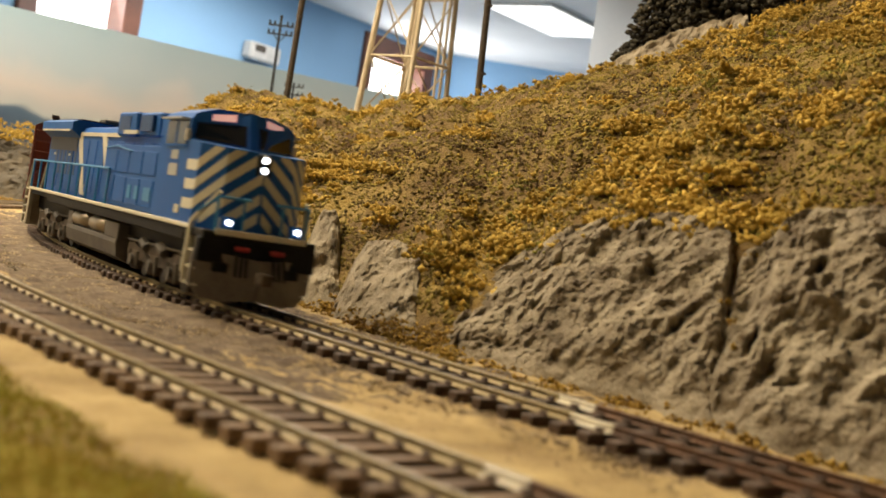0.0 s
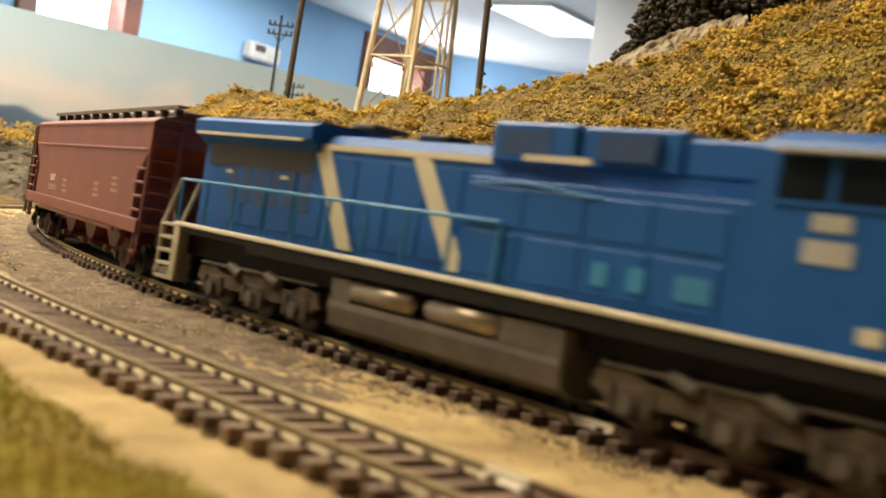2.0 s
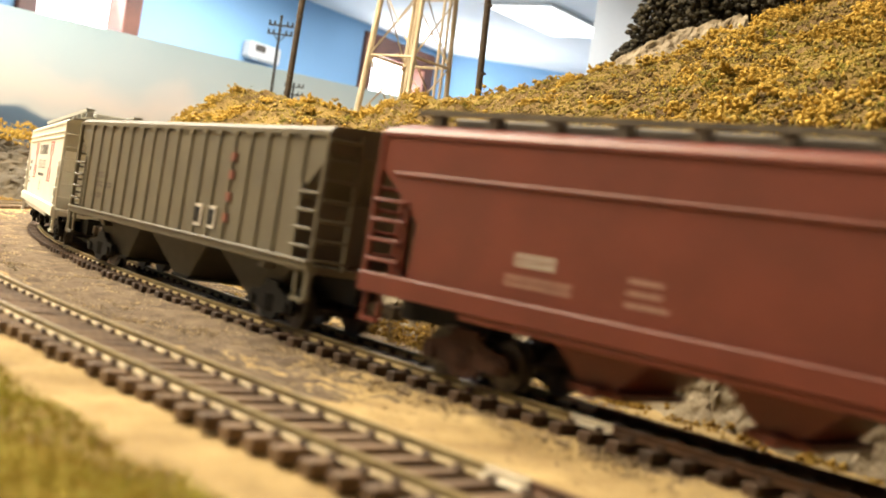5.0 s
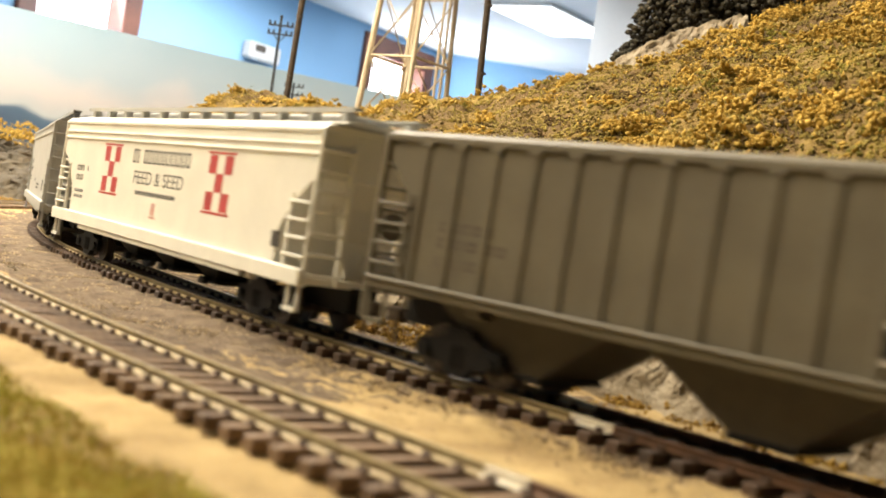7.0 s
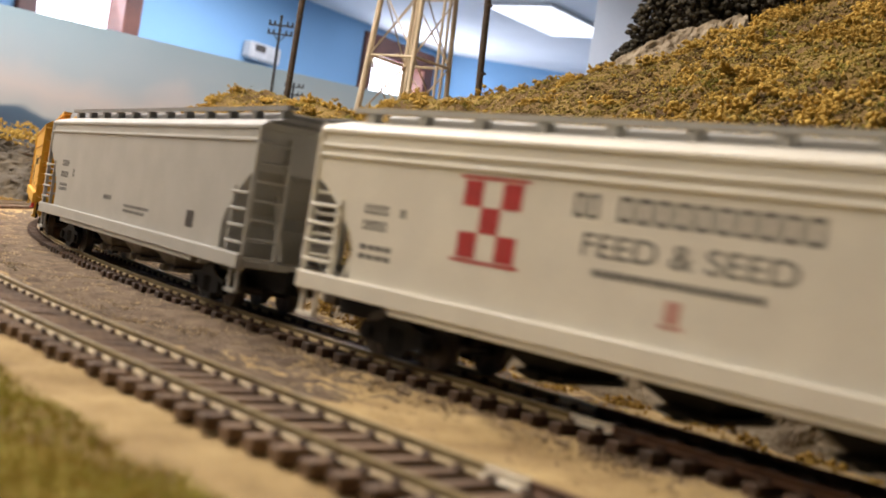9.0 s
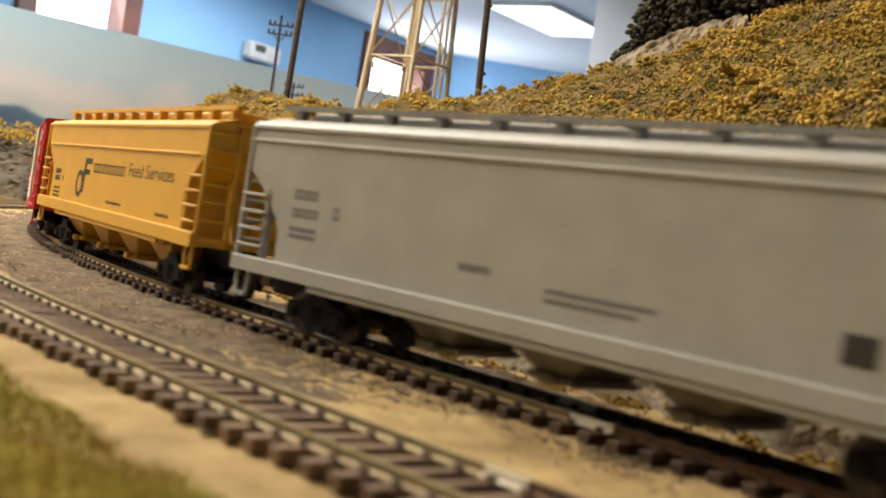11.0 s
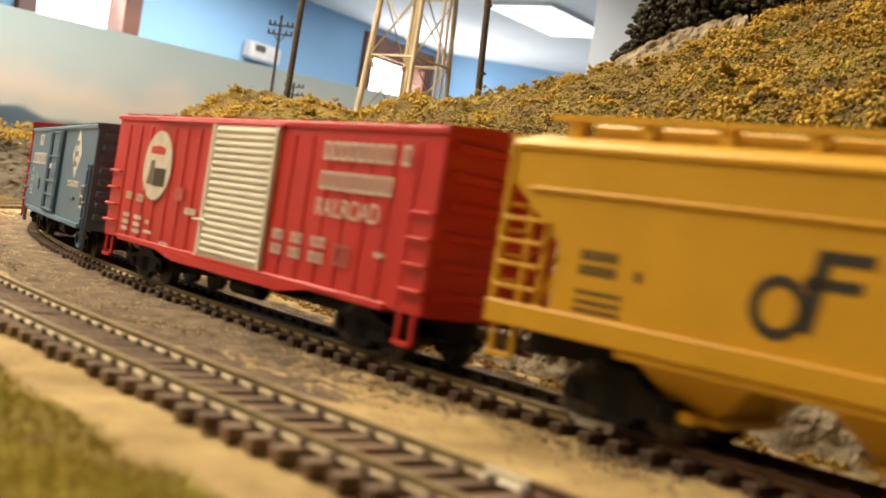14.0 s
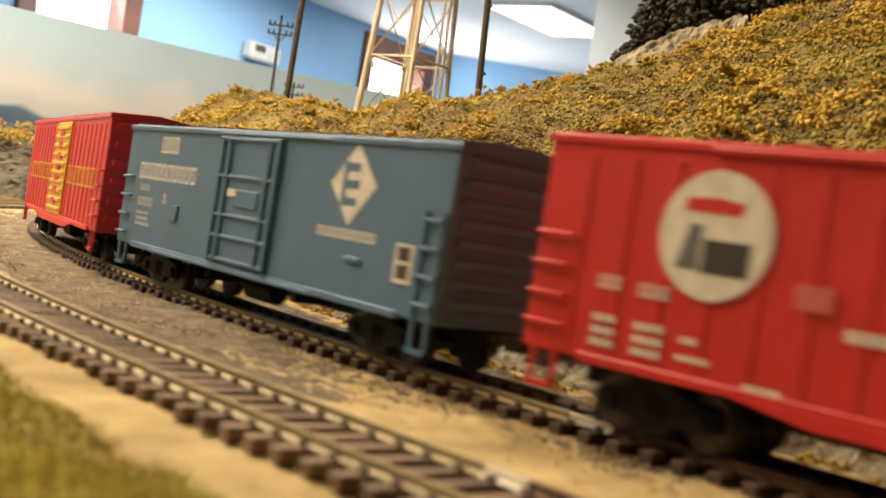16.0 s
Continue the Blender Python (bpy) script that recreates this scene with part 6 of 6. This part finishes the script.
    for s in (-1, 1):
        d = pm("ditch_light_box", boxes((132, 134.8, s * 10.6 - 1.7, s * 10.6 + 1.7, 22, 25.6), bevel=0.3), M_BLUE, car)
        bm = bmesh.new()
        rod(bm, (134.6, s * 10.6, 23.9), (135.3, s * 10.6, 23.9), 0.85, 14)
        pm("ditch_light", bm, M_LAMP, d, "lit ditch light")
        pm("step_well", boxes((123, 131.4, s * 16.0 - 1.6, s * 16.0 + 1.6, 4.6, 5.4), (123, 131.4, s * 16.0 - 1.6, s * 16.0 + 1.6, 9.4, 10.2), (123, 131.4, s * 16.0 - 1.6, s * 16.0 + 1.6, 14.2, 15.0), (122.4, 123.2, s * 16.6 - 1.6, s * 16.6 + 1.2, 4.6, 20), bevel=0.15), M_CREAM, car, "cream edged step well")
        sw = pm("step_well", boxes((-121.8, -118.2, s * 17.4 - 0.9, s * 17.4 + 0.9, 4.0, 20.4), (-121.8, -121.0, s * 14.5 - 3.6, s * 14.5 + 2.4, 4.0, 20.4), bevel=0.2), M_STEPS, car, "dusty cream step well")
        for z in (4.0, 8.0, 12.0, 16.0, 20.0):
            pm("tread", boxes((-130.8, -121.8, s * 14.6 - 3.6, s * 14.6 + 3.4, z, z + 0.9), bevel=0.15), M_STEPS, sw)
        pm("stringer", boxes((-131.2, -130.2, s * 17.6 - 0.5, s * 17.6 + 0.5, 4.0, 21.0), (-131.2, -130.2, s * 11.2 - 0.4, s * 11.2 + 0.4, 4.0, 21.0), bevel=0.15), M_STEPS, sw)
        pm("end_rail", rod(rod(bmesh.new(), (-130.6, s * 17.4, 21), (-122.4, s * 17.6, 34.4), 0.6, 6), (-130.6, s * 11.4, 21), (-122.4, s * 11.4, 34.4), 0.6, 6), M_STEPS, car, "cream end handrail")
        pm("air_intake", boxes((-117, -62, s * 12.0 - 0.5, s * 12.0 + 0.5, 40.5, 46.4)), M_GLASSY, car, "dark radiator air intake")
        for x in (-106, -76):
            pm("pale_placard", boxes((x, x + 3.4, s * 12.0 - 0.6, s * 12.0 + 0.6, 38.2, 39.2)), M_CREAM, car)
        pm("hose_bracket", boxes((134.6, 136, s * 5.4 - 2.2, s * 5.4 + 2.2, 16.2, 17.6), bevel=0.4), M_CHECK, car, "red hose ends")
        bm = bmesh.new()
        for k in range(3):
            rod(bm, (136.4, s * (4 + 1.6 * k), 15.6), (138.2, s * (4.4 + 1.6 * k), 9.0), 0.45, 6)
        pm("air_hose", bm, M_BLACK, car)
    plough = bmesh.new()
    for s in (-1, 1):
        a = [plough.verts.new(v) for v in ((131.5, s * 18.5, 15.4), (137.5, 0, 14.2), (137.5, 0, 2.6), (134, s * 9, 1.2), (131.5, s * 15, 1.6), (130.5, s * 18.5, 5.5))]
        b = [plough.verts.new((v.co.x - 1.2, v.co.y, v.co.z)) for v in a]
        for i in range(6):
            j = (i + 1) % 6
            plough.faces.new((a[i], a[j], b[j], b[i]))
        plough.faces.new(a), plough.faces.new(b[::-1])
    bmesh.ops.recalc_face_normals(plough, faces=plough.faces[:])
    pl = pm("snow_plough", plough, M_PLOUGH, car, "grey snow plough pilot")
    for s in (-1, 1):
        pm("plough_hatch", boxes((132.8, 134.9, s * 11 - 2.2, s * 11 + 2.2, 9.6, 12.4), bevel=0.2), M_BLACK, pl)
    pm("pilot_beam", boxes((130.5, 134.0, -18.2, 18.2, 12.0, 19.0), bevel=0.4), M_BLACK, car)
    coupler(car, 133.5, 1)
    coupler(car, -131, -1)
    pm("rear_pilot", boxes((-130.0, -121.8, -10.6, 10.6, 4.5, 18.4), bevel=0.3), M_BLACK, car)
    pm("rear_deck", boxes((-131, -121.6, -11, 11, 18.4, 21.0), bevel=0.2), M_BLACK, car)
    for x in (-78, 80):
        pm("gear_housing", boxes((x - 36, x + 36, -7.0, 7.0, 3.4, 12.6), bevel=0.5), M_BLACK, car)
    # fuel tank and air reservoirs
    pm("fuel_tank", extrude_x(bmesh.new(), [(-17.0, 10.6), (-17.2, 9), (-16.4, 4.5), (-12, 2.4), (12, 2.4), (16.4, 4.5), (17.2, 9), (17.0, 10.6)], -38, 42), M_UNDER, car)
    pm("tank_core", boxes((-37, 41, -11.5, 11.5, 10.6, 16)), M_BLACK, car)
    for x0, x1 in ((-38, -29), (23, 42)):
        pm("tank_end", boxes((x0, x1, -17, 17, 10.4, 16.2), bevel=0.4), M_UNDER, car)
    for x in (-18.0, 10.5):
        bm = bmesh.new()
        rod(bm, (x - 11, -14.6, 13.6), (x + 11, -14.6, 13.6), 2.9, 16)
        pm("air_reservoir", bm, M_TANK, car, smooth=True)
    wheels = loco_truck(car, 80) + loco_truck(car, -78)
    # handrails
    for s in (-1, 1):
        xs = [-121.5 + 15.7 * i for i in range(10)]
        for x in xs:
            bm = bmesh.new()
            rod(bm, (x, s * 17.6, 21), (x, s * 17.6, 34.6), 0.5, 6)
            pm("handrail_post", bm, M_RAILING, car)
        bm = bmesh.new()
        rod(bm, (-122, s * 17.6, 34.4), (19.6, s * 17.6, 34.8), 0.42, 6)
        pm("handrail", bm, M_RAILING, car)
        bm = bmesh.new()
        rod(bm, (8, s * 17.1, 42.4), (24, s * 17.1, 43.4), 0.25, 6)
        rod(bm, (24, s * 17.1, 43.4), (46, s * 17.1, 41.8), 0.25, 6)
        pm("grab_rail", bm, M_RAILING, car)
        bm = bmesh.new()
        for y in (6, 14):
            rod(bm, (133.4, s * y, 21), (133.4, s * y, 31), 0.4, 6)
        rod(bm, (133.4, s * 4, 31), (133.4, s * 14, 31), 0.4, 6)
        rod(bm, (133.4, s * 14, 31), (126, s * 17, 26), 0.4, 6)
        pm("front_handrail", bm, M_RAILING, car)
    place(car, .2343, .4812, wheels)


locomotive()
brown_hopper()
olive_hopper()
white_hopper()
grey_hopper()
yellow_hopper()
red_boxcar()
blue_boxcar()
far_boxcar()


# ---- what moves ----
RUN = [0, .1151, .23, .3443, .4578, .5706, .6826, .7937, .9041, 1.0141, 1.124, 1.2342, 1.3451, 1.4568, 1.5686, 1.6799, 1.7906]


def run_at(t):
    """How far the train has run since the start."""
    return float(np.interp(t, range(17), RUN))


def car_pose(s, half):
    x0, y0, _ = on_line(s - half)
    x1, y1, _ = on_line(s + half)
    return pose((x0 + x1) / 2, (y0 + y1) / 2, 0, 0, 0, math.degrees(math.atan2(y0 - y1, x0 - x1)))


def motions():
    for car, rest, half, wheels in CARS:
        walk(car, [(t, car_pose(rest - run_at(t), half)) for t in np.arange(0, 16.01, 0.25)])
        for wheel, x, r in wheels:
            walk(wheel, [(t, Matrix.Translation((x, 0, r)) @ Matrix.Rotation(run_at(t) / r, 4, "Y")) for t in np.arange(0, 16.01, 1 / 15)])


motions()
